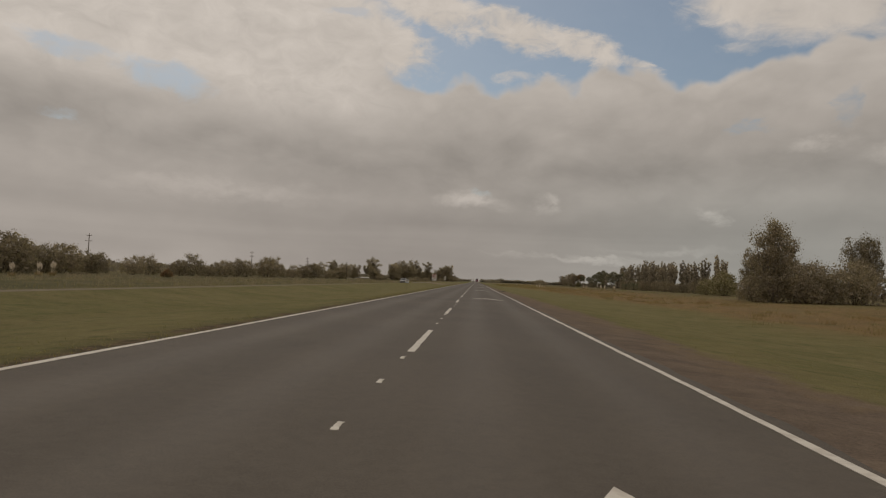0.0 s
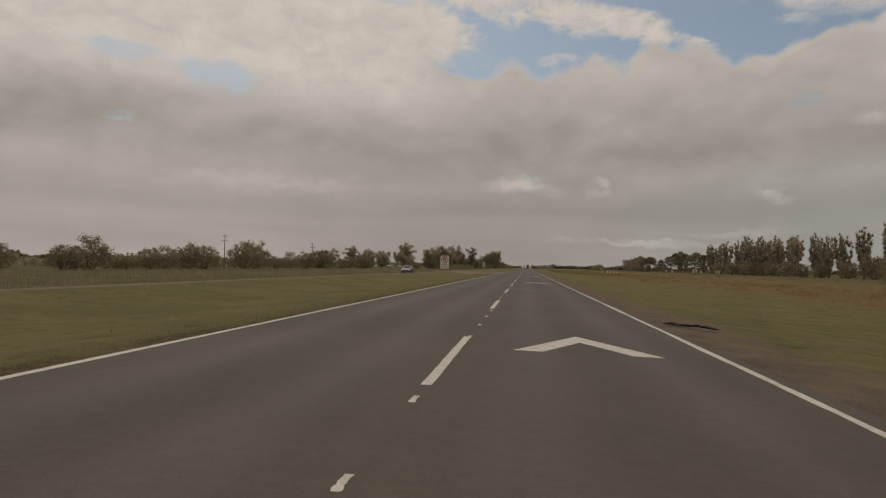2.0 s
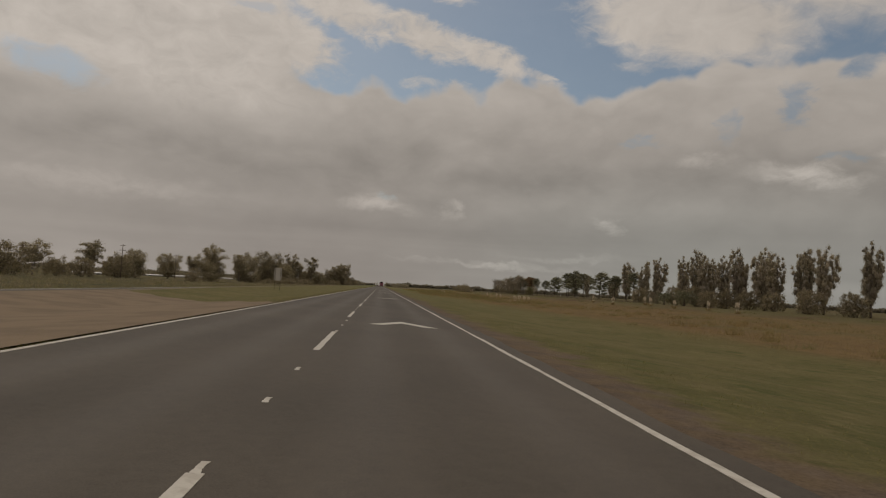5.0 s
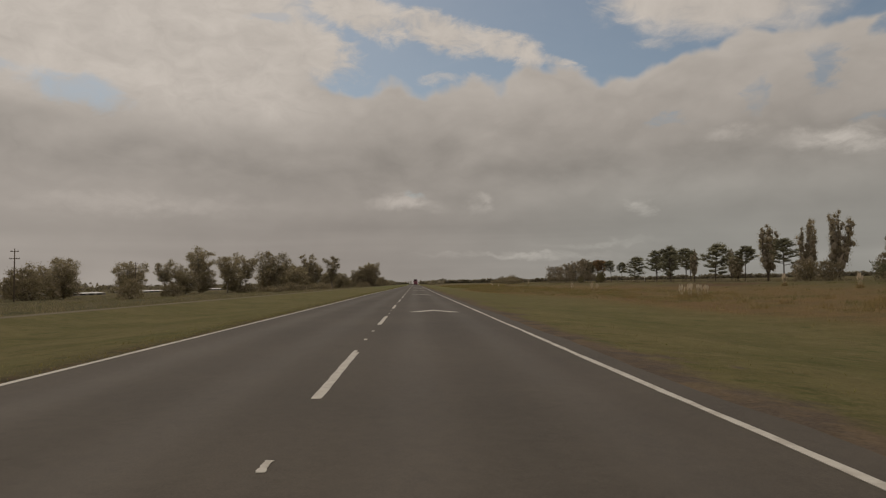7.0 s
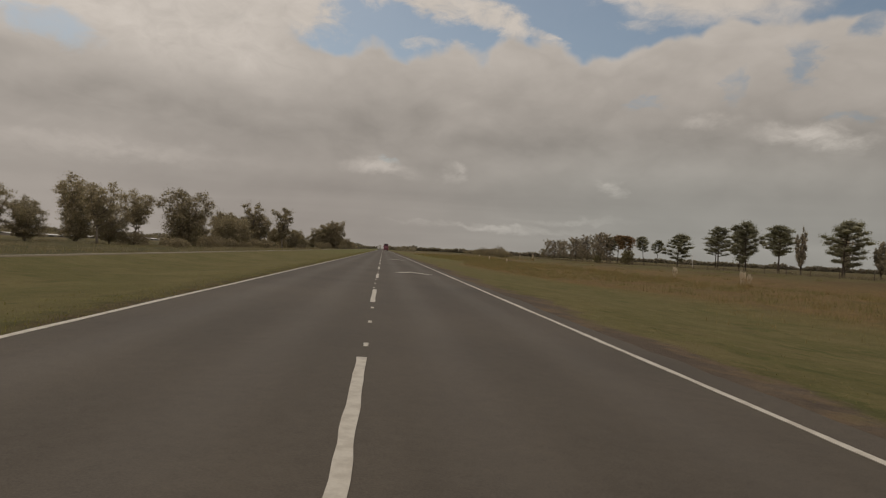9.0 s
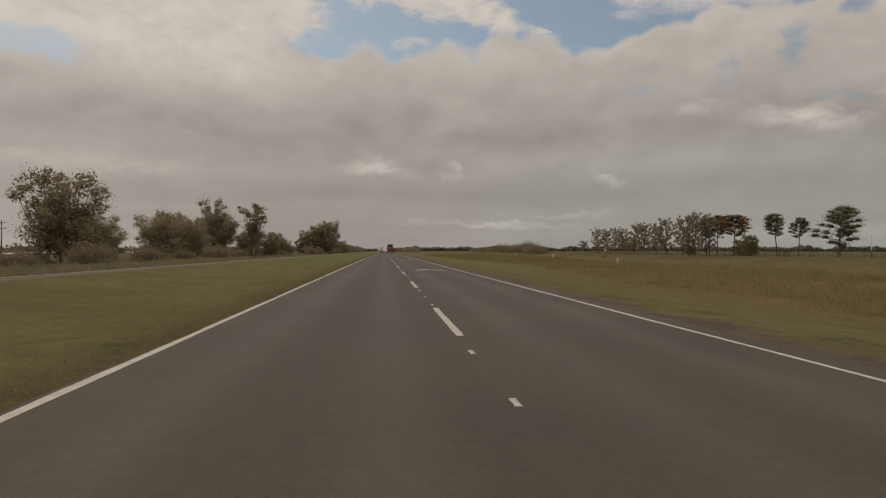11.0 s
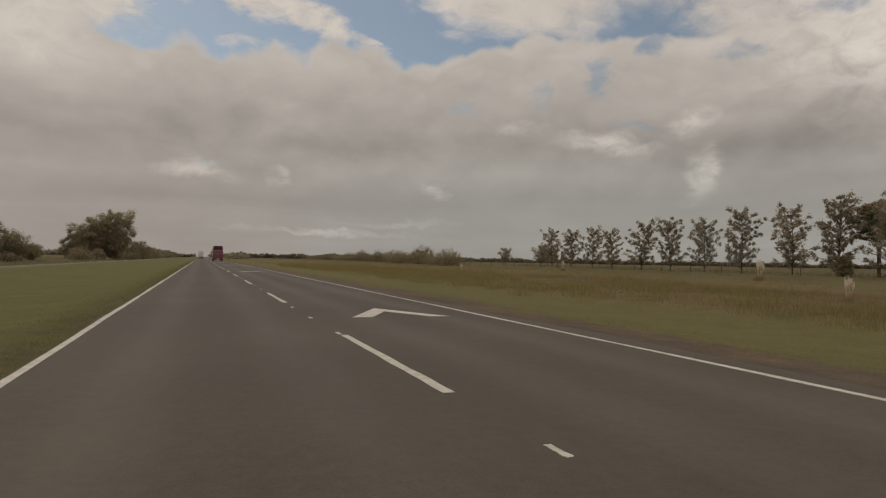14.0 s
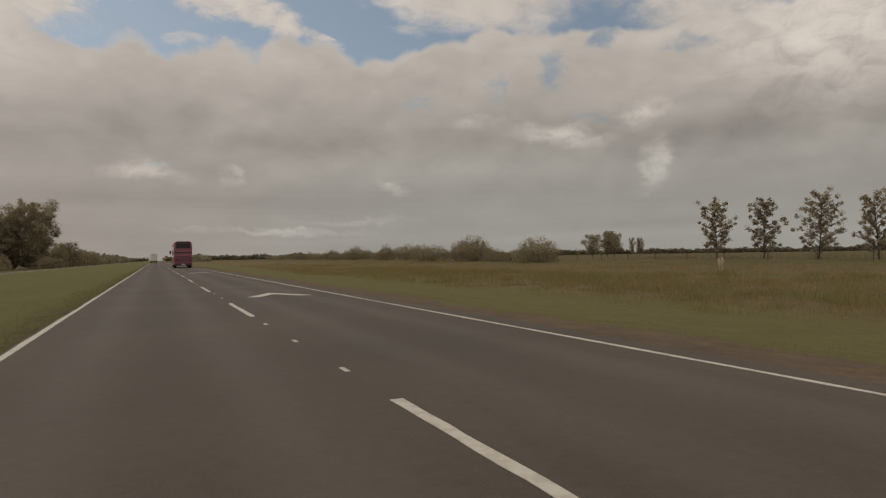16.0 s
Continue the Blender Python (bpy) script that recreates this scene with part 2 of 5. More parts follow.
def material(name, base, rough=0.8, vary=0.25, scale=3.0, fine=40.0, bump=0.0, metal=0.0, tint=None, island=0.0, rand=0.0, spec=0.3, through_leaf=0.0):
    """A surface of one base colour with coarse and fine variation, relief, and a random shift by island or by object."""
    mat = bpy.data.materials.new(name)
    mat.use_nodes = True
    n = Nodes(mat.node_tree)
    spot = n.add("ShaderNodeTexCoord").outputs["Object"]
    coarse, grain = n.noise(spot, scale, 4.0), n.noise(spot, fine, 3.0)
    value = n.math("ADD", n.math("MULTIPLY", n.math("SUBTRACT", coarse, 0.5), 2.2 * vary), n.math("MULTIPLY", n.math("SUBTRACT", grain, 0.5), 1.1 * vary))
    if island:
        value = n.math("ADD", value, n.math("MULTIPLY", n.math("SUBTRACT", n.add("ShaderNodeNewGeometry").outputs["Random Per Island"], 0.5), 2 * island))
    if rand:
        value = n.math("ADD", value, n.math("MULTIPLY", n.math("SUBTRACT", n.add("ShaderNodeObjectInfo").outputs["Random"], 0.5), 2 * rand))
    gain = n.math("MAXIMUM", n.math("ADD", value, 1.0), 0.15)
    body = base if tint is None else n.mix(n.ramp(coarse, 0.38, 0.66), base, tint)
    if tint is None:
        colour = n.vec("MULTIPLY", n.join(gain, gain, gain), base)
    else:
        colour = n.vec("MULTIPLY", body, n.join(gain, gain, gain))
    out, shade = n.add("ShaderNodeOutputMaterial"), n.add("ShaderNodeBsdfPrincipled")
    n.put(colour, shade.inputs["Base Color"])
    n.put(n.math("ADD", n.math("MULTIPLY", n.math("SUBTRACT", grain, 0.5), 0.2), rough, clamp=True), shade.inputs["Roughness"])
    shade.inputs["Metallic"].default_value = metal
    shade.inputs["Specular IOR Level"].default_value = spec
    if bump:
        b = n.add("ShaderNodeBump")
        b.inputs["Strength"].default_value, b.inputs["Distance"].default_value = 0.6, bump
        n.put(grain, b.inputs["Height"])
        n.put(b.outputs[0], shade.inputs["Normal"])
    if through_leaf:
        glow, both = n.add("ShaderNodeBsdfTranslucent"), n.add("ShaderNodeMixShader")
        n.put(n.vec("MULTIPLY", colour, (1.25, 1.25, 0.8)), glow.inputs["Color"])
        both.inputs[0].default_value = through_leaf
        n.tree.links.new(shade.outputs[0], both.inputs[1])
        n.tree.links.new(glow.outputs[0], both.inputs[2])
        n.tree.links.new(both.outputs[0], out.inputs[0])
    else:
        n.tree.links.new(shade.outputs[0], out.inputs[0])
    return mat


def asphalt(name, middle):
    """Worn grey asphalt: stone grain, blotches, wheel tracks along the lanes, cracks and thin tar lines."""
    mat = bpy.data.materials.new(name)
    mat.use_nodes = True
    n = Nodes(mat.node_tree)
    spot = n.add("ShaderNodeTexCoord").outputs["Object"]
    s = n.add("ShaderNodeSeparateXYZ")
    n.put(spot, s.inputs[0])
    across = n.math("ADD", s.outputs[0], n.math("MULTIPLY", n.math("SUBTRACT", n.noise(n.join(0.0, n.math("MULTIPLY", s.outputs[1], 0.05)), 1.0), 0.5), 0.35))
    lane = n.math("SUBTRACT", n.math("ABSOLUTE", n.math("SUBTRACT", across, middle)), 1.85)
    track = n.math("ABSOLUTE", n.math("SUBTRACT", n.math("ABSOLUTE", lane), 0.85))
    worn = n.ramp(track, 0.05, 0.6, 1.0, 0.0)
    drip = n.ramp(n.math("ABSOLUTE", lane), 0.05, 0.55, 1.0, 0.0)
    stretch = n.vec("MULTIPLY", spot, (1.0, 0.12, 1.0))
    blotch, streak, grain = n.noise(spot, 0.22, 5.0), n.noise(stretch, 1.6, 5.0), n.noise(spot, 70.0, 4.0, 0.75)
    gain = n.math("ADD", 1.0, n.math("MULTIPLY", n.math("SUBTRACT", blotch, 0.5), 0.70))
    gain = n.math("ADD", gain, n.math("MULTIPLY", n.math("SUBTRACT", streak, 0.5), 0.35))
    gain = n.math("ADD", gain, n.math("MULTIPLY", n.math("SUBTRACT", grain, 0.5), 1.3))
    mottle = n.noise(spot, 7.0, 6.0, 0.72)
    gain = n.math("ADD", gain, n.math("MULTIPLY", n.math("SUBTRACT", mottle, 0.5), 0.60))
    gain = n.math("ADD", gain, n.math("MULTIPLY", worn, 0.05))
    gain = n.math("SUBTRACT", gain, n.math("MULTIPLY", n.math("MULTIPLY", drip, n.ramp(streak, 0.35, 0.65)), 0.12))
    crack = n.add("ShaderNodeTexVoronoi")
    crack.feature = "DISTANCE_TO_EDGE"
    n.put(n.vec("ADD", n.vec("MULTIPLY", spot, (0.55, 0.16, 1.0)), n.vec("MULTIPLY", n.noise(spot, 1.3, 4.0, colour=True), (0.5, 0.5, 0.0))), crack.inputs["Vector"])
    crack.inputs["Scale"].default_value = 1.0
    tar = n.math("MULTIPLY", n.ramp(crack.outputs["Distance"], 0.002, 0.008, 1.0, 0.0), n.ramp(n.noise(spot, 0.035, 2.0), 0.62, 0.72))
    gain = n.math("MULTIPLY", gain, n.math("SUBTRACT", 1.0, n.math("MULTIPLY", tar, 0.4)))
    colour = n.vec("MULTIPLY", n.join(gain, gain, gain), (0.0885, 0.0725, 0.0545))
    out, shade = n.add("ShaderNodeOutputMaterial"), n.add("ShaderNodeBsdfPrincipled")
    n.put(colour, shade.inputs["Base Color"])
    n.put(n.math("ADD", 0.78, n.math("MULTIPLY", worn, -0.08)), shade.inputs["Roughness"])
    shade.inputs["Specular IOR Level"].default_value = 0.35
    b = n.add("ShaderNodeBump")
    b.inputs["Strength"].default_value, b.inputs["Distance"].default_value = 0.5, 0.006
    n.put(grain, b.inputs["Height"])
    n.put(b.outputs[0], shade.inputs["Normal"])
    n.tree.links.new(shade.outputs[0], out.inputs[0])
    return mat


def field_ground():
    """Gravel by the road, mown verge, then dry tall grass and pasture, with ragged borders; bands run along the road."""
    mat = bpy.data.materials.new("field_ground")
    mat.use_nodes = True
    n = Nodes(mat.node_tree)
    spot = n.add("ShaderNodeTexCoord").outputs["Object"]
    s = n.add("ShaderNodeSeparateXYZ")
    n.put(spot, s.inputs[0])
    wide, mid, small, grain = n.noise(spot, 0.035, 4.0), n.noise(spot, 0.22, 5.0), n.noise(spot, 1.7, 5.0), n.noise(spot, 22.0, 4.0, 0.65)
    rag = n.math("ADD", n.math("MULTIPLY", n.math("SUBTRACT", mid, 0.5), 2.6), n.math("MULTIPLY", n.math("SUBTRACT", small, 0.5), 1.3))
    x = n.math("ADD", s.outputs[0], rag)
    far = n.math("ADD", s.outputs[0], n.math("ADD", n.math("MULTIPLY", n.math("SUBTRACT", wide, 0.5), 26.0), n.math("MULTIPLY", rag, 2.5)))
    mown = n.mix(n.ramp(mid, 0.36, 0.66), (0.134, 0.122, 0.048), (0.172, 0.145, 0.064))
    mown = n.mix(n.ramp(small, 0.52, 0.74), mown, (0.100, 0.098, 0.037))
    mown = n.mix(n.math("MULTIPLY", n.ramp(n.noise(n.vec("MULTIPLY", spot, (0.5, 0.32, 1.0)), 1.0, 5.0, 0.6), 0.50, 0.72), n.ramp(s.outputs[0], -1.0, 1.0, 0.25, 0.6)), mown, (0.190, 0.150, 0.076))
    mown = n.mix(n.math("MULTIPLY", n.ramp(n.noise(n.vec("MULTIPLY", spot, (1.0, 0.7, 1.0)), 1.3, 4.0, 0.7), 0.55, 0.66, 0.0, 0.7), n.ramp(s.outputs[0], -1.0, 1.0, 0.22, 1.0)), mown, (0.205, 0.168, 0.082))
    mown = n.mix(n.math("MULTIPLY", n.ramp(n.noise(n.vec("MULTIPLY", spot, (1.0, 0.65, 1.0)), 0.62, 5.0, 0.7), 0.56, 0.66, 0.0, 0.75), n.ramp(s.outputs[0], -1.0, 1.0, 0.3, 1.0)), mown, (0.082, 0.092, 0.030))
    swath = n.noise(n.vec("MULTIPLY", spot, (0.75, 0.03, 1.0)), 1.0, 4.0, 0.6)
    mown = n.mix(n.ramp(swath, 0.46, 0.66, 0.0, 0.12), mown, (0.116, 0.127, 0.045))
    mown = n.mix(n.math("MULTIPLY", n.ramp(s.outputs[1], 440.0, 540.0), 0.6), mown, n.mix(n.ramp(s.outputs[0], -1.0, 1.0), (0.142, 0.147, 0.057), (0.156, 0.146, 0.060)))
    later = n.ramp(s.outputs[1], 470.0, 560.0)
    dry = n.mix(n.ramp(small, 0.32, 0.68), n.mix(later, (0.158, 0.106, 0.047), (0.146, 0.112, 0.058)), n.mix(later, (0.218, 0.146, 0.068), (0.196, 0.152, 0.084)))
    dry = n.mix(n.ramp(mid, 0.52, 0.70), dry, (0.116, 0.098, 0.042))
    dry = n.mix(n.ramp(n.noise(n.vec("MULTIPLY", spot, (0.6, 0.2, 1.0)), 1.0, 5.0, 0.65), 0.48, 0.66, 0.0, 0.6), dry, (0.132, 0.102, 0.048))
    pasture = n.mix(n.ramp(mid, 0.35, 0.62), (0.104, 0.098, 0.042), (0.142, 0.116, 0.054))
    pasture = n.mix(n.ramp(wide, 0.52, 0.66), pasture, (0.120, 0.074, 0.042))
    gravel = n.mix(n.ramp(n.noise(spot, 1.1, 3.0, 0.5), 0.3, 0.7), (0.128, 0.098, 0.074), (0.172, 0.131, 0.096))
    gravel = n.mix(n.math("SUBTRACT", n.ramp(s.outputs[1], 170.0, 300.0, 0.0, 0.55), n.ramp(s.outputs[1], 520.0, 590.0, 0.0, 0.50)), gravel, (0.094, 0.078, 0.064))
    scrub = n.mix(n.ramp(mid, 0.38, 0.62), (0.076, 0.072, 0.032), (0.118, 0.100, 0.050))
    side = n.math("ADD", x, n.math("ADD", n.ramp(s.outputs[1], 30.0, 150.0, 0.0, 1.2), n.math("SUBTRACT", n.ramp(s.outputs[1], 200.0, 300.0, 0.0, 0.15), n.ramp(s.outputs[1], 420.0, 610.0, 0.0, 1.05))))
    side = n.math("SUBTRACT", side, n.math("MULTIPLY", n.ramp(n.noise(n.vec("MULTIPLY", spot, (0.3, 0.16, 1.0)), 1.0, 5.0, 0.6), 0.48, 0.70), n.ramp(s.outputs[1], 180.0, 260.0, 0.0, 2.2)))
    side = n.math("ADD", side, n.ramp(s.outputs[1], 540.0, 610.0, 0.0, 0.25))
    litter = n.mix(n.ramp(small, 0.35, 0.65), gravel, (0.178, 0.130, 0.082))
    right = n.mix(n.ramp(side, 4.7, 6.0), gravel, litter)
    right = n.mix(n.ramp(side, 6.0, 6.8), right, mown)
    bays = n.math("MULTIPLY", n.math("SUBTRACT", n.noise(n.vec("MULTIPLY", spot, (0.10, 0.05, 1.0)), 1.0, 4.0, 0.6), 0.5), 9.0)
    inner = n.math("SUBTRACT", n.math("ADD", x, bays), n.math("ADD", n.math("ADD", n.ramp(s.outputs[1], 220.0, 320.0, 24.5, 21.5), n.ramp(s.outputs[1], 385.0, 440.0, 0.0, -8.0)), n.ramp(s.outputs[1], 465.0, 515.0, 0.0, 8.5)))
    right = n.mix(n.ramp(inner, -5.0, 2.5, 0.0, 0.35), right, dry)
    right = n.mix(n.ramp(inner, 0.0, 3.5), right, dry)
    right = n.mix(n.math("MULTIPLY", n.ramp(n.noise(n.vec("MULTIPLY", spot, (0.12, 0.05, 1.0)), 1.0, 4.0, 0.6), 0.48, 0.58), n.math("MULTIPLY", n.ramp(inner, 3.0, 9.0, 0.0, 0.8), n.ramp(s.outputs[1], 440.0, 560.0, 0.25, 1.0))), right, (0.128, 0.126, 0.052))
    stripes = n.noise(n.vec("MULTIPLY", spot, (0.16, 0.018, 1.0)), 1.0, 5.0, 0.6)
    right = n.mix(n.math("MULTIPLY", n.ramp(stripes, 0.50, 0.66), n.ramp(inner, 1.0, 6.0, 0.0, 0.5)), right, (0.158, 0.098, 0.052))
    right = n.mix(n.ramp(far, 50.0, 74.0), right, pasture)
    for px, py, rx, ry in ((41, 575, 7, 30), (47, 612, 6, 24), (38, 470, 4, 18)):
        off = n.vec("MULTIPLY", n.vec("SUBTRACT", n.join(x, s.outputs[1]), (px, py, 0.0)), (1 / rx, 1 / ry, 0.0))
        right = n.mix(n.ramp(n.vec("LENGTH", off), 0.6, 1.1, 0.8, 0.0), right, (0.128, 0.078, 0.050))
    left = n.mix(n.ramp(x, -5.2, -4.1), mown, n.mix(0.35, mown, (0.066, 0.062, 0.028)))
    soil = n.mix(n.ramp(n.noise(spot, 3.4, 4.0, 0.6), 0.42, 0.6), (0.128, 0.088, 0.056), (0.072, 0.060, 0.034))
    left = n.mix(n.math("MULTIPLY", n.ramp(n.math("ADD", s.outputs[0], n.math("MULTIPLY", rag, 0.35)), -4.45, -4.12), n.math("MULTIPLY", n.ramp(n.noise(spot, 0.5, 3.0, 0.5), 0.36, 0.58, 0.25, 1.0), n.ramp(s.outputs[1], 300.0, 420.0, 1.0, 0.5))), left, soil)
    left = n.mix(n.ramp(s.outputs[0], -14.55, -14.7), left, (0.205, 0.170, 0.122))
    left = n.mix(n.ramp(s.outputs[0], -15.4, -15.7), left, scrub)
    left = n.mix(n.ramp(far, -90.0, -120.0), left, pasture)
    colour = n.mix(n.ramp(s.outputs[0], -0.5, 0.5), left, right)
    gain = n.math("ADD", 0.08, n.math("ADD", n.math("MULTIPLY", n.noise(spot, 0.8, 5.0, 0.62), 0.44), n.math("ADD", n.math("MULTIPLY", grain, 0.85), n.math("MULTIPLY", n.noise(spot, 5.5, 5.0, 0.7), 0.60))))
    colour = n.vec("MULTIPLY", colour, n.join(gain, gain, gain))
    out, shade = n.add("ShaderNodeOutputMaterial"), n.add("ShaderNodeBsdfPrincipled")
    n.put(colour, shade.inputs["Base Color"])
    shade.inputs["Roughness"].default_value = 0.95
    shade.inputs["Specular IOR Level"].default_value = 0.1
    b = n.add("ShaderNodeBump")
    b.inputs["Strength"].default_value, b.inputs["Distance"].default_value = 0.9, 0.05
    n.put(n.math("ADD", grain, n.math("MULTIPLY", small, 1.5)), b.inputs["Height"])
    n.put(b.outputs[0], shade.inputs["Normal"])
    n.tree.links.new(shade.outputs[0], out.inputs[0])
    return mat


M_ROAD, M_ROAD_FAR, M_GROUND = asphalt("worn_asphalt", 0.0), asphalt("worn_asphalt_far", -20.0), field_ground()
M_PAINT = material("road_paint", (0.64, 0.60, 0.52), 0.6, 0.22, 6.0, 60.0, tint=(0.46, 0.42, 0.355), spec=0.3)
M_CRACK = material("crack_filler", (0.030, 0.027, 0.024), 0.9, 0.2, 4.0, 60.0)
M_DIRT = material("pale_dirt", (0.262, 0.200, 0.136), 0.95, 0.25, 0.5, 18.0, 0.02, tint=(0.185, 0.140, 0.098), spec=0.1)
M_PUDDLE = material("muddy_water", (0.085, 0.066, 0.047), 0.7, 0.1, 2.0, 10.0, spec=0.25)
M_BARK_GUM = material("gum_bark", (0.15, 0.125, 0.10), 0.9, 0.3, 2.0, 14.0, 0.02, tint=(0.26, 0.225, 0.19))
M_BARK = material("dark_bark", (0.115, 0.092, 0.072), 0.95, 0.3, 3.0, 20.0, 0.02)
# leaf colours down to M_FAR are paler than foliage: haze is put into them
M_GUM = material("gum_leaves", (0.335, 0.285, 0.218), 0.7, 0.25, 0.5, 5.0, island=0.42, rand=0.12, tint=(0.290, 0.252, 0.188), through_leaf=0.4)
M_POPLAR = material("poplar_leaves", (0.385, 0.332, 0.272), 0.75, 0.25, 0.5, 5.0, island=0.42, rand=0.12, tint=(0.300, 0.262, 0.202), through_leaf=0.4)
M_PINE = material("pine_needles", (0.225, 0.216, 0.155), 0.75, 0.25, 0.6, 6.0, island=0.42, rand=0.12, through_leaf=0.4)
M_RUST = material("browned_needles", (0.290, 0.178, 0.105), 0.8, 0.25, 0.6, 6.0, island=0.4, tint=(0.215, 0.170, 0.105), through_leaf=0.4)
M_THIN = material("thin_leaves", (0.315, 0.268, 0.225), 0.75, 0.25, 0.6, 6.0, island=0.45, rand=0.10, through_leaf=0.4)
M_BUSH = material("bush_leaves", (0.272, 0.230, 0.180), 0.8, 0.25, 0.6, 6.0, island=0.32, rand=0.16, tint=(0.254, 0.214, 0.160), through_leaf=0.45)
M_WILLOW = material("yellow_green_leaves", (0.262, 0.232, 0.138), 0.75, 0.25, 0.5, 5.0, island=0.4, tint=(0.222, 0.198, 0.122), through_leaf=0.4)
M_FAR = material("far_leaves_hazed", (0.235, 0.208, 0.172), 0.9, 0.2, 0.01, 0.2, island=0.35, through_leaf=0.4)
M_BLADE = material("green_blades", (0.240, 0.222, 0.102), 0.8, 0.2, 0.15, 2.0, island=0.2, tint=(0.250, 0.212, 0.102), through_leaf=0.45)
M_STRAW = material("dry_blades", (0.318, 0.232, 0.130), 0.85, 0.3, 0.10, 2.0, island=0.25, tint=(0.262, 0.212, 0.112), through_leaf=0.45)
M_WEED = material("weed_blades", (0.228, 0.212, 0.108), 0.85, 0.3, 0.10, 2.0, island=0.28, tint=(0.262, 0.214, 0.126), through_leaf=0.45)
M_PLUME = material("pampas_plume", (0.62, 0.54, 0.42), 0.9, 0.15, 3.0, 30.0, island=0.2)
M_SIGN = material("sign_white", (0.66, 0.65, 0.62), 0.5, 0.08, 1.5, 20.0)
M_RED = material("sign_red", (0.40, 0.045, 0.035), 0.5, 0.1, 2.0, 20.0)
M_BLACK = material("sign_black", (0.022, 0.021, 0.020), 0.55, 0.1, 3.0, 20.0)
M_BLUE = material("sign_blue", (0.13, 0.24, 0.42), 0.5, 0.08, 3.0, 20.0)
M_ZINC = material("zinc_sheet", (0.47, 0.44, 0.40), 0.6, 0.12, 1.5, 25.0, metal=0.15)
M_STEEL = material("grey_steel", (0.22, 0.20, 0.17), 0.6, 0.15, 3.0, 25.0, metal=0.3)
M_POST = material("olive_post_paint", (0.088, 0.080, 0.045), 0.8, 0.2, 3.0, 25.0)
M_WOOD = material("weathered_wood", (0.13, 0.105, 0.08), 0.9, 0.3, 2.0, 18.0, 0.01)
M_CONCRETE = material("post_concrete", (0.36, 0.34, 0.31), 0.9, 0.15, 3.0, 25.0, 0.005)
M_WHITEPOST = material("white_post_paint", (0.72, 0.70, 0.66), 0.6, 0.1, 3.0, 25.0)
M_SHED = material("shed_roof", (0.66, 0.65, 0.63), 0.6, 0.1, 0.1, 2.0)
M_SHEDWALL = material("shed_wall", (0.36, 0.33, 0.30), 0.85, 0.15, 0.2, 3.0)
M_RUBBER = material("black_rubber", (0.018, 0.017, 0.016), 0.85, 0.15, 4.0, 40.0)
M_BUS = material("magenta_coach_paint", (0.33, 0.115, 0.160), 0.35, 0.06, 0.8, 15.0, tint=(0.28, 0.100, 0.140), spec=0.5)
M_BUSDARK = material("dark_coach_paint", (0.075, 0.032, 0.042), 0.4, 0.06, 0.8, 15.0, spec=0.5)
M_GLASS = material("dark_glass", (0.018, 0.019, 0.020), 0.08, 0.05, 2.0, 10.0, spec=0.5)
M_LAMP = material("red_lamp", (0.32, 0.02, 0.015), 0.25, 0.08, 8.0, 40.0, spec=0.5)
M_CLEAR = material("clear_lamp", (0.55, 0.55, 0.53), 0.15, 0.06, 8.0, 40.0, spec=0.5)
M_SILVER = material("silver_paint", (0.205, 0.207, 0.207), 0.32, 0.05, 2.0, 30.0, metal=0.5, spec=0.5)
M_WHITE = material("white_lorry_paint", (0.70, 0.69, 0.66), 0.45, 0.06, 1.0, 20.0)
M_RIM = material("wheel_rim", (0.33, 0.33, 0.32), 0.4, 0.1, 6.0, 30.0, metal=0.7)

# ---- mesh helpers ----
rng = np.random.default_rng(7)


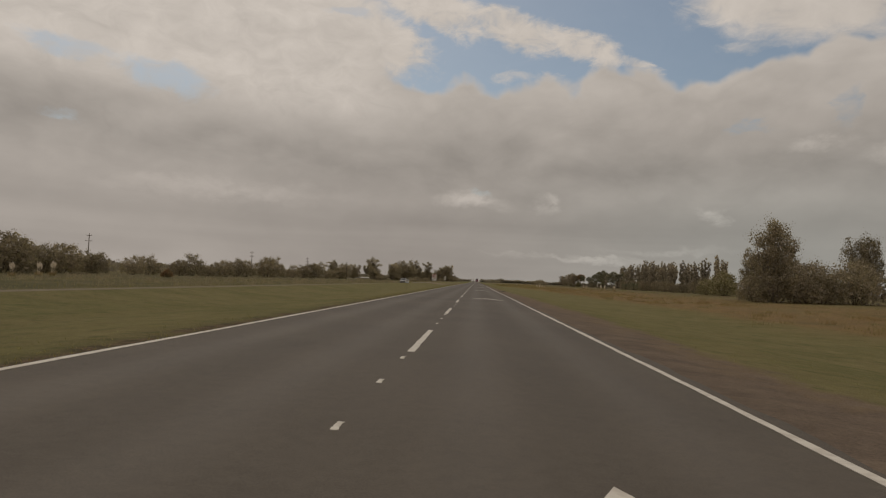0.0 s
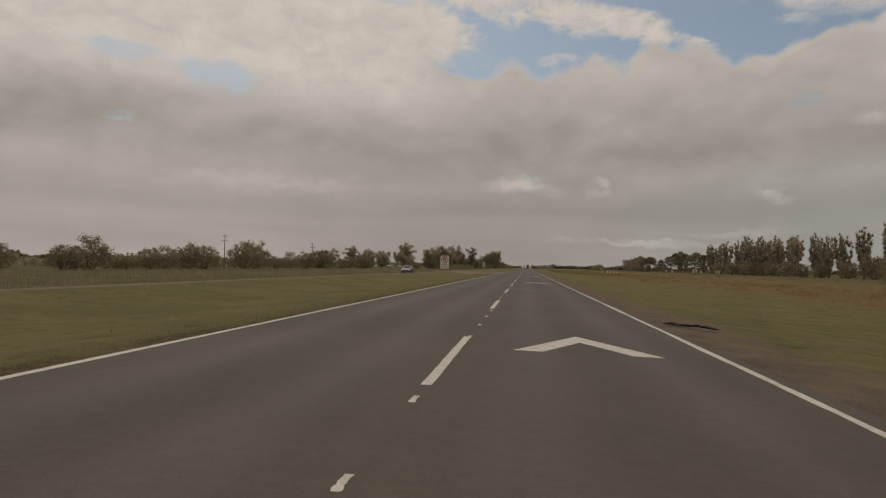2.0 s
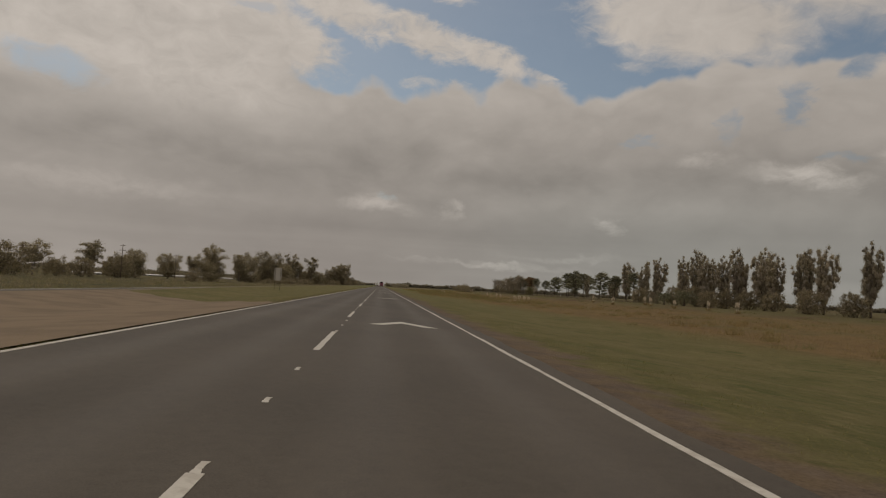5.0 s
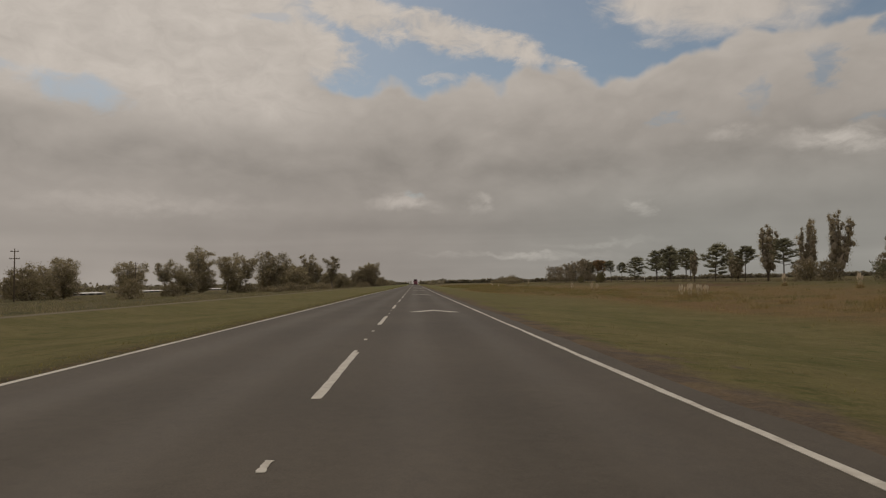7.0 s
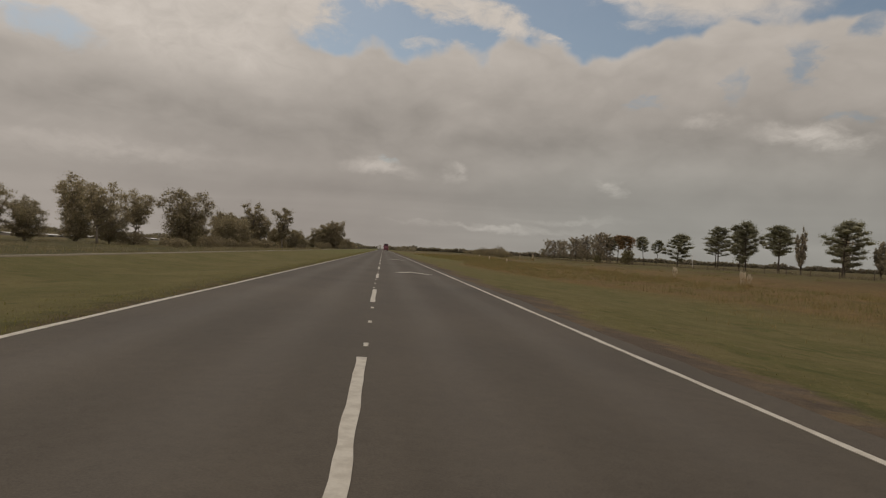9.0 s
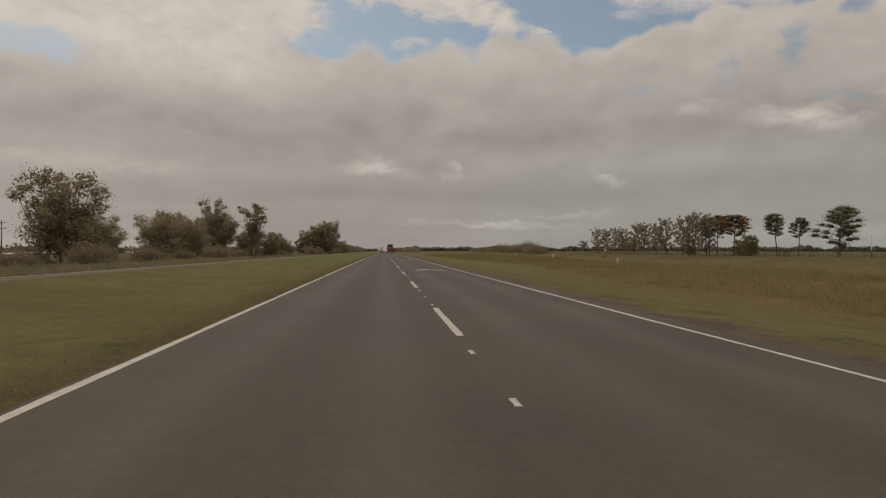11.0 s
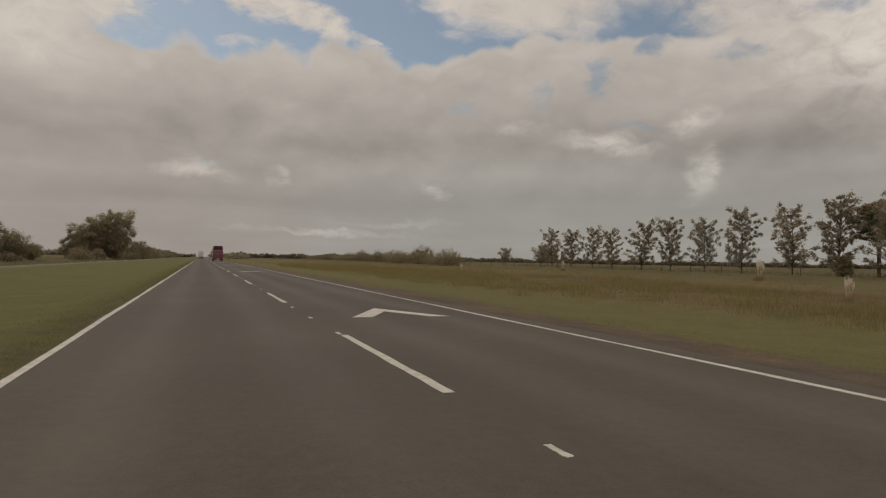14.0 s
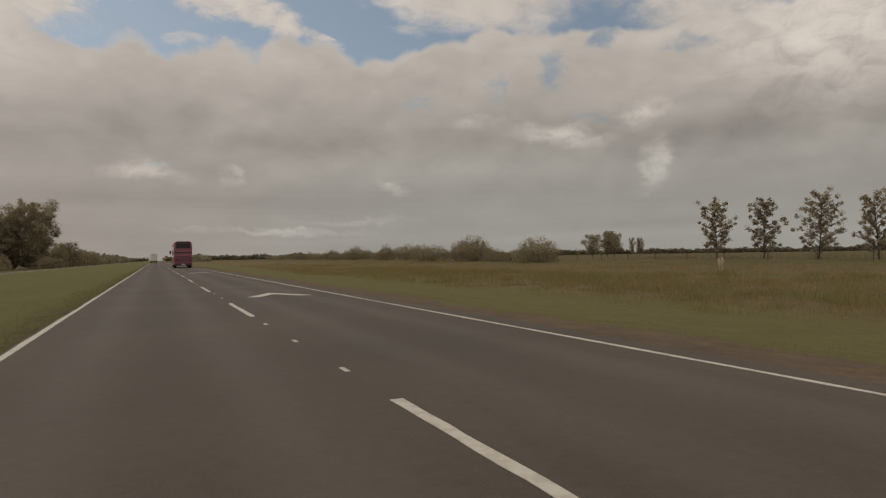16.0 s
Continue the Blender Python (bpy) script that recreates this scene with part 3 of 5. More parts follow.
class Build:
    """Collects points and faces for one mesh."""

    def __init__(self):
        self.points, self.faces = [], []

    def add(self, points, faces):
        base = len(self.points)
        self.points += [tuple(map(float, p)) for p in points]
        self.faces += [tuple(base + i for i in f) for f in faces]
        return self

    def box(self, lo, hi, m=None):
        p = [Vector((x, y, z)) for z in (lo[2], hi[2]) for y in (lo[1], hi[1]) for x in (lo[0], hi[0])]
        p = [m @ v for v in p] if m else p
        return self.add(p, [(0, 2, 3, 1), (4, 5, 7, 6), (0, 1, 5, 4), (2, 6, 7, 3), (0, 4, 6, 2), (1, 3, 7, 5)])

    def tube(self, line, radii, sides=6):
        """A closed tapered tube along a line of points."""
        line = [Vector(p) for p in line]
        rings = []
        for i, p in enumerate(line):
            way = (line[min(i + 1, len(line) - 1)] - line[max(i - 1, 0)]).normalized()
            side = way.cross(Vector((0.31, 0.95, 0.05))).normalized()
            other = way.cross(side)
            rings.append([p + (side * math.cos(k * math.tau / sides) + other * math.sin(k * math.tau / sides)) * radii[i] for k in range(sides)])
        faces = [(i * sides + k, i * sides + (k + 1) % sides, (i + 1) * sides + (k + 1) % sides, (i + 1) * sides + k) for i in range(len(line) - 1) for k in range(sides)]
        faces += [tuple(range(sides))[::-1], tuple((len(line) - 1) * sides + k for k in range(sides))]
        return self.add([p for ring in rings for p in ring], faces)

    def disc(self, centre, axis, r, depth, sides=20, inner=0.0):
        """A short cylinder or ring."""
        axis = Vector(axis).normalized()
        side = axis.orthogonal().normalized()
        other = axis.cross(side)
        at = lambda radius, off: [Vector(centre) + axis * off + (side * math.cos(k * math.tau / sides) + other * math.sin(k * math.tau / sides)) * radius for k in range(sides)]
        if inner:
            p = at(r, -depth / 2) + at(r, depth / 2) + at(inner, depth / 2) + at(inner, -depth / 2)
            n = sides
            f = [(a * n + k, a * n + (k + 1) % n, b * n + (k + 1) % n, b * n + k) for a, b in ((0, 1), (1, 2), (2, 3), (3, 0)) for k in range(n)]
        else:
            p = at(r, -depth / 2) + at(r * 0.97, depth / 2)
            n = sides
            f = [(k, (k + 1) % n, n + (k + 1) % n, n + k) for k in range(n)] + [tuple(range(n))[::-1], tuple(range(n, 2 * n))]
        return self.add(p, f)

    def prism(self, outline, lo, hi, axis="z"):
        """A flat outline given depth along an axis."""
        turn = {"z": lambda a, b, c: (a, b, c), "y": lambda a, b, c: (a, c, b), "x": lambda a, b, c: (c, a, b)}[axis]
        n = len(outline)
        p = [turn(a, b, lo) for a, b in outline] + [turn(a, b, hi) for a, b in outline]
        return self.add(p, [(k, (k + 1) % n, n + (k + 1) % n, n + k) for k in range(n)] + [tuple(range(n))[::-1], tuple(range(n, 2 * n))])

    def leaves(self, centres, sizes, slim=0.6):
        """Small pointed leaves, turned at random."""
        centres = np.asarray(centres, float)
        n = len(centres)
        a = rng.normal(size=(n, 3))
        a /= np.linalg.norm(a, axis=1)[:, None]
        b = np.cross(a, rng.normal(size=(n, 3)))
        b /= np.linalg.norm(b, axis=1)[:, None]
        s = np.asarray(sizes)[:, None] * np.ones((n, 1))
        p = np.stack([centres + a * s, centres - a * s * 0.5 + b * s * slim * 1.2, centres - a * s * 0.5 - b * s * slim * 1.2], 1).reshape(-1, 3)
        base = len(self.points)
        self.points += list(map(tuple, p.tolist()))
        self.faces += list(map(tuple, (base + np.arange(3 * n).reshape(n, 3)).tolist()))
        return self

    def blades(self, roots, heights, widths, lean=0.35):
        """Thin grass blades: a triangle each."""
        n = len(roots)
        turn = rng.uniform(0, math.tau, n)
        side = np.stack([np.cos(turn), np.sin(turn), np.zeros(n)], 1) * np.asarray(widths)[:, None]
        tip = np.stack([rng.normal(0, lean, n) * heights, rng.normal(0, lean, n) * heights, heights], 1)
        p = np.stack([roots - side, roots + side, roots + tip], 1).reshape(-1, 3)
        base = len(self.points)
        self.points += list(map(tuple, p.tolist()))
        self.faces += list(map(tuple, (base + np.arange(3 * n).reshape(n, 3)).tolist()))
        return self

    def mesh(self, name, mat, smooth=False):
        data = bpy.data.meshes.new(name)
        data.from_pydata(self.points, [], self.faces)
        data.materials.append(mat)
        if smooth:
            data.polygons.foreach_set("use_smooth", [True] * len(data.polygons))
        data.update()
        return data


def rounded(data, width, segments=2, angle=0.6):
    """Rounds the sharp edges of a mesh."""
    bm = bmesh.new()
    bm.from_mesh(data)
    bmesh.ops.remove_doubles(bm, verts=bm.verts, dist=1e-5)
    bmesh.ops.recalc_face_normals(bm, faces=bm.faces)
    sharp = [e for e in bm.edges if len(e.link_faces) == 2 and e.calc_face_angle(0) > angle]
    bmesh.ops.bevel(bm, geom=sharp, offset=width, segments=segments, affect="EDGES", profile=0.5, clamp_overlap=True)
    bm.to_mesh(data)
    bm.free()
    return data


def thing(name, label, category, m=None, group="", kind=""):
    ob = tagged(new(name), label, category, group, kind)
    if m is not None:
        ob.matrix_world = m
    return ob


def part(name, data, parent, label=""):
    ob = new(name, data)
    ob.parent = parent
    return tagged(ob, label) if label else ob


def put(ob, *spots):
    """Moves a thing to the first spot and copies it to the others: x, y, z, turn, size, or size as (across, up)."""
    made = []
    for i, (x, y, z, turn, size) in enumerate(spots):
        sx, sz = size if isinstance(size, tuple) else (size, size)
        m = pose(x, y, z, 0, 0, turn) @ Matrix.Diagonal((sx, sx, sz, 1))
        if i == 0:
            first = m
            made.append(ob)
        else:
            made.append(copy_thing(ob, m))
    ob.matrix_basis = first
    return made


def text_data(body, size, mat, depth=0.002, bold=0.0):
    """Letters as a mesh, upright, facing -y."""
    curve = bpy.data.curves.new("letters", "FONT")
    curve.body, curve.size, curve.extrude, curve.align_x, curve.align_y = body, size, depth, "CENTER", "CENTER"
    curve.offset = bold
    ob = new("letters", curve)
    data = bpy.data.meshes.new_from_object(ob.evaluated_get(bpy.context.evaluated_depsgraph_get()))
    bpy.data.objects.remove(ob)
    data.transform(pose(0, 0, 0, 90))
    data.materials.clear()
    data.materials.append(mat)
    return data


# ---- the lie of the land ----
# the carriageway leans to its outer side by a few degrees that change along it
LEAN = [(0, 1.1), (57, 1.0), (110, 1.3), (250, 1.25), (300, 1.4), (345, 1.7), (385, 1.2), (425, 0.75), (470, 1.0), (495, 0.85), (535, 0.3), (565, 0.1), (620, 0.0)]


def lean(y):
    return radians(float(np.interp(y, [p[0] for p in LEAN], [p[1] for p in LEAN])))


PROFILE = [(-4000, -1.2), (-60, -1.1), (-34, -0.9), (-27, -0.62), (-24.6, -0.52), (-17.2, -0.52), (-16.4, -0.03), (-15.0, 0.04), (-12, -0.20), (-9.5, -0.36), (-7, -0.25), (-4.4, -0.05),
           (4.6, -0.05), (6.2, -0.14), (9, -0.45), (13, -1.0), (20, -1.3), (45, -0.95), (75, -0.1), (110, 0.0), (4000, 0.0)]


def land(x, y):
    """The height of the ground, with the road on a low bank."""
    z = float(np.interp(x, [p[0] for p in PROFILE], [p[1] for p in PROFILE]))
    z -= math.tan(lean(y)) * float(np.interp(x, [-14, -6, 6, 13], [0, -6, 6, 0]))
    rough = min(max((abs(x + 4) - 11) / 20, 0), 1) if x > 0 else min(max((-26 - x) / 15, 0), 1)
    crest = 0.13 * math.exp(-((x + 15.0) / 1.5) ** 2) * min(1.0, max(abs(y - 202) - 32, 0) / 25)
    return z + crest + rough * 0.22 * noise.noise(Vector((x * 0.05, y * 0.03, 0.3)))


# ---- ground and roads ----
XS = [-4000, -2500, -1500, -900, -500, -300, -200, -150, -120, -100, -85, -70, -60, -50, -42, -34, -30, -27, -25.5, -24.6, -20, -17.2, -16.4, -15.7, -15.0, -14.3, -13.2, -12, -10.8, -9.5, -8.2, -7, -5.6, -4.4,
      0, 4.6, 5.4, 6.2, 7.5, 9, 11, 13, 16, 20, 25, 30, 37, 45, 55, 65, 78, 92, 110, 140, 180, 250, 400, 700, 1200, 2000, 4000]
YS = [-1500, -800, -400, -200, -120] + list(range(-80, 1000, 9)) + [1020, 1060, 1120, 1200, 1350, 1550, 1800, 2200, 2800, 3600, 4700]
n = len(XS)
b = Build().add([(x, y, land(x, y)) for y in YS for x in XS], [(j * n + i, j * n + i + 1, (j + 1) * n + i + 1, (j + 1) * n + i) for j in range(len(YS) - 1) for i in range(n - 1)])
tagged(new("ground", b.mesh("ground", M_GROUND, True)), "flat grassland with mown verges and dry brown grass", "ground", kind="structure")


def strip(x0, x1, rag0, rag1, y0, y1, step, mat, z=0.0, depth=0.12):
    """A long slab with ragged side edges."""
    b, rows = Build(), int((y1 - y0) / step)
    for i in range(rows + 1):
        y = y0 + i * step
        a = x0 + rag0 * noise.noise(Vector((x0, y * 0.31, 1.7))) + rag0 * 0.6 * noise.noise(Vector((x0, y * 1.3, 4.1)))
        c = (x1(y) if callable(x1) else x1) + rag1 * noise.noise(Vector((x0 + 9, y * 0.31, 2.3))) + rag1 * 0.6 * noise.noise(Vector((x0 + 9, y * 1.3, 6.1)))
        slope = math.tan(lean(y)) if x0 > -10 else 0.0
        b.points += [(a, y, z - depth - a * slope), (a, y, z - a * slope), (c, y, z - c * slope), (c, y, z - depth - c * slope)]
    for i in range(rows):
        k = 4 * i
        b.faces += [(k, k + 4, k + 5, k + 1), (k + 1, k + 5, k + 6, k + 2), (k + 2, k + 6, k + 7, k + 3)]
    return b.mesh("strip", mat)


road = tagged(new("road", strip(-3.79, lambda y: float(np.interp(y, [60, 160, 230, 300], [3.96, 4.05, 4.2, 4.25])), 0.06, 0.14, -80, 1400, 0.8, M_ROAD)), "grey worn asphalt carriageway with white lane markings", "road", kind="structure")
far_road = tagged(new("opposite_road", strip(-24.4, -17.3, 0.1, 0.15, -80, 1400, 2.0, M_ROAD_FAR, -0.45)), "grey asphalt carriageway beyond the grass median", "road", kind="structure")
part("road", strip(-4.0, 4.2, 0, 0, 1400, 4200, 200, M_ROAD), road)
part("edge_line", strip(-3.75, -3.655, 0.018, 0.012, -80, 1400, 0.5, M_PAINT, 0.006, 0.005), road, "white painted edge line")
part("edge_line", strip(3.70, lambda y: float(np.interp(y, [430, 500], [3.80, 3.785])), 0.03, 0.03, -80, 1400, 0.5, M_PAINT, 0.006, 0.005), road, "white painted edge line")
part("edge_line", strip(-17.72, -17.58, 0.012, 0.012, -80, 1400, 2.0, M_PAINT, -0.444, 0.005), far_road, "white painted edge line")
part("edge_line", strip(-24.1, -23.96, 0.012, 0.012, -80, 1400, 2.0, M_PAINT, -0.444, 0.005), far_road, "white painted edge line")


def worn_bar(half, length, seed):
    """A painted bar with slightly chipped sides, its far end at the origin."""
    r = random.Random(seed)
    left = [(-half + r.uniform(-0.008, 0.008), -length * k / 14) for k in range(15)]
    right = [(half + r.uniform(-0.008, 0.008), -length * k / 14) for k in range(14, -1, -1)]
    return Build().prism(left + right, 0.001, 0.006).mesh("bar", M_PAINT)


dashes, studs = [worn_bar(0.056, 4.5, s) for s in range(4)], [worn_bar(0.028, 0.28, s) for s in (11, 12)]
half = [(0.0, 0.0), (1.06, -2.30), (0.64, -2.30), (0.0, -0.93)]
chevron = Build().prism(half + [(-0.63, -2.36), (-1.05, -2.36)], 0.001, 0.006).mesh("chevron", M_PAINT)
for i in range(-6, 116):
    y = 2.65 + 12 * i
    ob = part("lane_dash", dashes[i % 4], road)
    # one dash was repainted a little short of its place
    ob.location, ob.rotation_euler = (0.0, y - (1.5 if i == 51 else 0.0), 0), (0, lean(y - 2), 0)
    if i < 75:
        steps = (0.10, 2.38, 4.62, 6.85) if y < 190 else (0.26, 2.66, 5.08) if y < 305 else (0.95, 3.52, 6.10) if y < 440 else (2.35, 4.80, 7.05) if y < 520 else (0.26, 3.02, 5.80)
        for off in steps[1 if y < 60 else 0:]:
            ob = part("lane_mark", studs[i % 2], road)
            ob.location, ob.rotation_euler = (0.02 * ((i * 7) % 5 - 2), y + off + 0.05 * ((i * 3) % 4), 0), (0, lean(y + off), 0)
for i in range(-1, 32):
    ob = part("chevron_marking", chevron, road, "white chevron marking for the gap between cars")
    y = 3.88 + 41.856 * i
    ob.location, ob.rotation_euler = (1.84, y, -1.84 * math.tan(lean(y - 1.2))), (0, lean(y - 1.2), 0)

# cracks in the asphalt beside the dashed line
def crack(points, width):
    """A thin dark crack along a bent line."""
    b, last = Build(), len(points) - 1
    for i, (x, y) in enumerate(points):
        w2 = width * (0.25 + 0.75 * math.sin(math.pi * (i + 0.3) / (last + 0.6)))
        z = -x * math.tan(lean(y))
        b.points += [(x, y - w2, z + 0.001), (x, y - w2, z + 0.004), (x, y + w2, z + 0.004), (x, y + w2, z + 0.001)]
    b.faces = [(4 * i + k, 4 * i + 4 + k, 4 * i + 5 + k, 4 * i + 1 + k) for i in range(last) for k in range(3)]
    return part("crack", b.mesh("crack", M_CRACK), road, "dark crack in the asphalt")


for x, y, long, rise in ((-0.53, 30.5, 0.27, 0.10), (-0.52, 27.95, 0.28, 0.12), (-0.54, 27.35, 0.22, 0.22), (-0.50, 24.9, 0.22, 0.16), (-0.40, 26.6, 0.14, 0.08), (-0.36, 29.0, 0.10, -0.35)):
    crack([(x + long * i / 8, y + rise * (i / 8) ** 1.6 + 0.07 * math.sin(math.pi * i / 8) + 0.025 * math.sin(i * 2.3 + x * 40)) for i in range(9)], 0.016)

# the gravel opening through the median
b = Build()
rows = 60
for i in range(rows + 1):
    s = i / rows
    x = -4.0 - 10.9 * s
    wob = lambda k: 1.6 * noise.noise(Vector((x * 0.8, k, 0.5))) + 0.6 * noise.noise(Vector((x * 2.9, k, 2.5)))
    y0, y1 = 174 + 34 * s**0.8 + wob(1), 222 + 12 * s + wob(9)
    for k in range(13):
        y = y0 + (y1 - y0) * k / 12
        b.points.append((x, y, land(x, y) + 0.03 + 0.02 * noise.noise(Vector((x, y, 0)))))
b.faces = [(i * 13 + k, i * 13 + k + 1, (i + 1) * 13 + k + 1, (i + 1) * 13 + k) for i in range(rows) for k in range(12)]
crossing = tagged(new("median_crossing", b.mesh("median_crossing", M_DIRT, True)), "pale bare dirt opening through the grass median", "dirt track", kind="structure")
for x, y, rx, ry in ((-6.2, 181, 0.5, 3.2), (-5.2, 188, 0.35, 2.6), (-7.6, 190, 0.5, 2.4)):
    ring = [(x + rx * math.cos(k * math.tau / 18) * (1 + 0.25 * math.sin(3 * k)), y + ry * math.sin(k * math.tau / 18)) for k in range(18)]
    z = land(x, y) + 0.06
    part("puddle", Build().prism(ring, z - 0.02, z).mesh("puddle", M_PUDDLE), crossing, "shallow muddy puddle")


# ---- grass ----
def tufts(name, label, mat, count, xs, ys, tall, each, spread, dense_at=None):
    """Many grass tufts joined into one mesh."""
    x = rng.uniform(min(xs), max(xs), count) if dense_at is None else dense_at + rng.exponential(abs(xs[1] - xs[0]) / 3, count) * np.sign(xs[1] - xs[0])
    y = rng.uniform(*ys, count)
    patch = np.array([noise.noise(Vector((a * 0.12, c * 0.05, 3.3))) for a, c in zip(x, y)])
    keep = rng.uniform(-0.75, 0.5, count) < patch
    stray = np.array([5.0 * noise.noise(Vector((0.0, c * 0.045, 8.1))) + 3.0 * noise.noise(Vector((a * 0.1, c * 0.16, 5.7))) for a, c in zip(x, y)])
    if name == "verge_grass":
        keep &= (x < 0) | (x > np.interp(y, [30, 150, 200, 300, 420, 520, 610], [6.6, 5.5, 5.5, 5.2, 5.2, 5.4, 5.4]) + rng.normal(0, 0.3, count))
    if name == "weeds":
        keep &= (x < 0) | (x > min(xs) + np.abs(rng.normal(0, 4.0, count)))
    if name == "tall_grass":
        keep &= x > np.interp(y, [420, 465, 515, 600, 640], [15.5, 16.0, 22.5, 21.0, 18.5]) + stray + np.abs(rng.normal(0, 2.0, count))
    if name == "dry_grass":
        keep &= x > np.interp(y, [220, 320, 440, 515], [27.0, 22.0, 15.0, 23.0]) + stray + rng.normal(0, 2.5, count)
    x, y = x[keep], y[keep]
    root = np.stack([x, y, [land(a, c) - 0.02 for a, c in zip(x, y)]], 1).repeat(each, 0)
    root[:, :2] += rng.normal(0, spread, (len(root), 2))
    h = rng.uniform(*tall, len(root))
    ob = new(name, Build().blades(root, h, rng.uniform(0.006, 0.014, len(root)) + 0.006 * h).mesh(name, mat))
    return tagged(ob, label, "grass", kind="stuff")


tufts("verge_grass", "short green grass along the median edge", M_BLADE, 22000, (-3.9, -5.4), (0, 700), (0.02, 0.07), 6, 0.09, -3.92)
tufts("verge_grass", "short green grass of the right verge", M_BLADE, 30000, (4.9, 9.5), (0, 760), (0.02, 0.05), 4, 0.12, 4.9)
tufts("dry_grass", "straw-coloured grass beyond the verge", M_STRAW, 68000, (10, 58), (0, 820), (0.06, 0.24), 5, 0.45)
tufts("weeds", "rank green and brown weeds in the rough", M_WEED, 1500, (22.0, 76), (0, 860), (0.15, 0.5), 60, 0.45)
tufts("weeds", "tall tussocks of straw-coloured grass at the edge of the rough", M_STRAW, 900, (25.0, 44), (0, 860), (0.25, 0.75), 80, 0.38)
tufts("weeds", "dense tall weeds behind the mown verge", M_WEED, 3400, (20, 44), (545, 780), (0.08, 0.42), 26, 0.40)
tufts("weeds", "rank green and brown weeds by the far road", M_WEED, 19000, (-26, -64), (40, 900), (0.1, 0.4), 6, 0.45)

tufts("weeds", "tall brown and olive weeds before the bushes", M_BUSH, 2600, (-28, -84), (60, 760), (0.3, 0.95), 30, 0.55)
tufts("tall_grass", "tall dry grass standing behind the mown verge", M_STRAW, 7000, (15, 40), (420, 740), (0.18, 0.52), 16, 0.35)
tufts("weeds", "leafy green weed clumps in the rough", M_BLADE, 520, (19, 46), (570, 720), (0.25, 0.8), 90, 0.55)
tufts("weeds", "tan seed-headed grass in the rough", M_STRAW, 1500, (24, 62), (600, 820), (0.3, 0.75), 18, 0.45)
tufts("tall_grass", "rank olive grass standing behind the mown verge", M_WEED, 5000, (15, 40), (420, 740), (0.18, 0.60), 16, 0.35)

# ---- trees ----


def limb(b, start, way, length, radius, bend, steps=4):
    """A bending branch; returns its points."""
    p, way, line = Vector(start), Vector(way).normalized(), [Vector(start)]
    for k in range(steps):
        way = (way + Vector(rng.normal(0, bend, 3)) + Vector((0, 0, bend * 0.35))).normalized()
        p = p + way * (length / steps)
        line.append(p.copy())
    b.tube(line, [radius * (1 - 0.8 * k / steps) for k in range(steps + 1)], 5)
    return line


def cloud_of(centre, spread, count):
    """Points filling a soft-edged ball."""
    way = rng.normal(0, 1, (count, 3))
    way *= (1.75 * rng.uniform(0, 1, (count, 1)) ** 0.42) / np.linalg.norm(way, axis=1)[:, None]
    return np.asarray(centre) + way * np.asarray(spread)


def stem_of(wood):
    """How many points and faces belong to the first tube, the stem that starts in the middle."""
    for i, f in enumerate(wood.faces):
        if len(f) == 5 and i:
            return max(wood.faces[i + 1]) + 1, i + 2
    return 0, 0


def assemble(name, label, category, group, wood, crown, bark, leaf, height=None, width=None):
    if height:
        # stretch to the tree's true height and spread
        p = np.array(crown.points)
        up = height / np.percentile(p[:, 2], 99.6)
        out = width / 2 / np.percentile(np.hypot(p[:, 0], p[:, 1]), 96.5)
        crown.points, wood.points = [(x * out, y * out, z * up) for x, y, z in crown.points], [(x * out, y * out, z * up) for x, y, z in wood.points]
    tree = thing(name, label, category, group=group)
    cut, faces = stem_of(wood)
    if cut:
        stem = Build()
        stem.points, stem.faces = wood.points[:cut], wood.faces[:faces]
        part("trunk", stem.mesh("trunk", bark, True), tree)
    rest = Build()
    rest.points, rest.faces = wood.points[cut:], [tuple(i - cut for i in f) for f in wood.faces[faces:]]
    if rest.points:
        tagged(part("branches", rest.mesh("branches", bark, True), tree), kind="stuff")
    part("crown", crown.mesh("crown", leaf), tree)
    return tree


GOLD = (1 + 5**0.5) / 2
KNOT = np.array([(0, a, b * GOLD) for a in (-1, 1) for b in (-1, 1)] + [(a, b * GOLD, 0) for a in (-1, 1) for b in (-1, 1)] + [(b * GOLD, 0, a) for a in (-1, 1) for b in (-1, 1)]) / math.hypot(1, GOLD)
KNOT_FACES = [t for t in combinations(range(12), 3) if all(np.linalg.norm(KNOT[p] - KNOT[q]) < 1.1 for p, q in combinations(t, 2))]


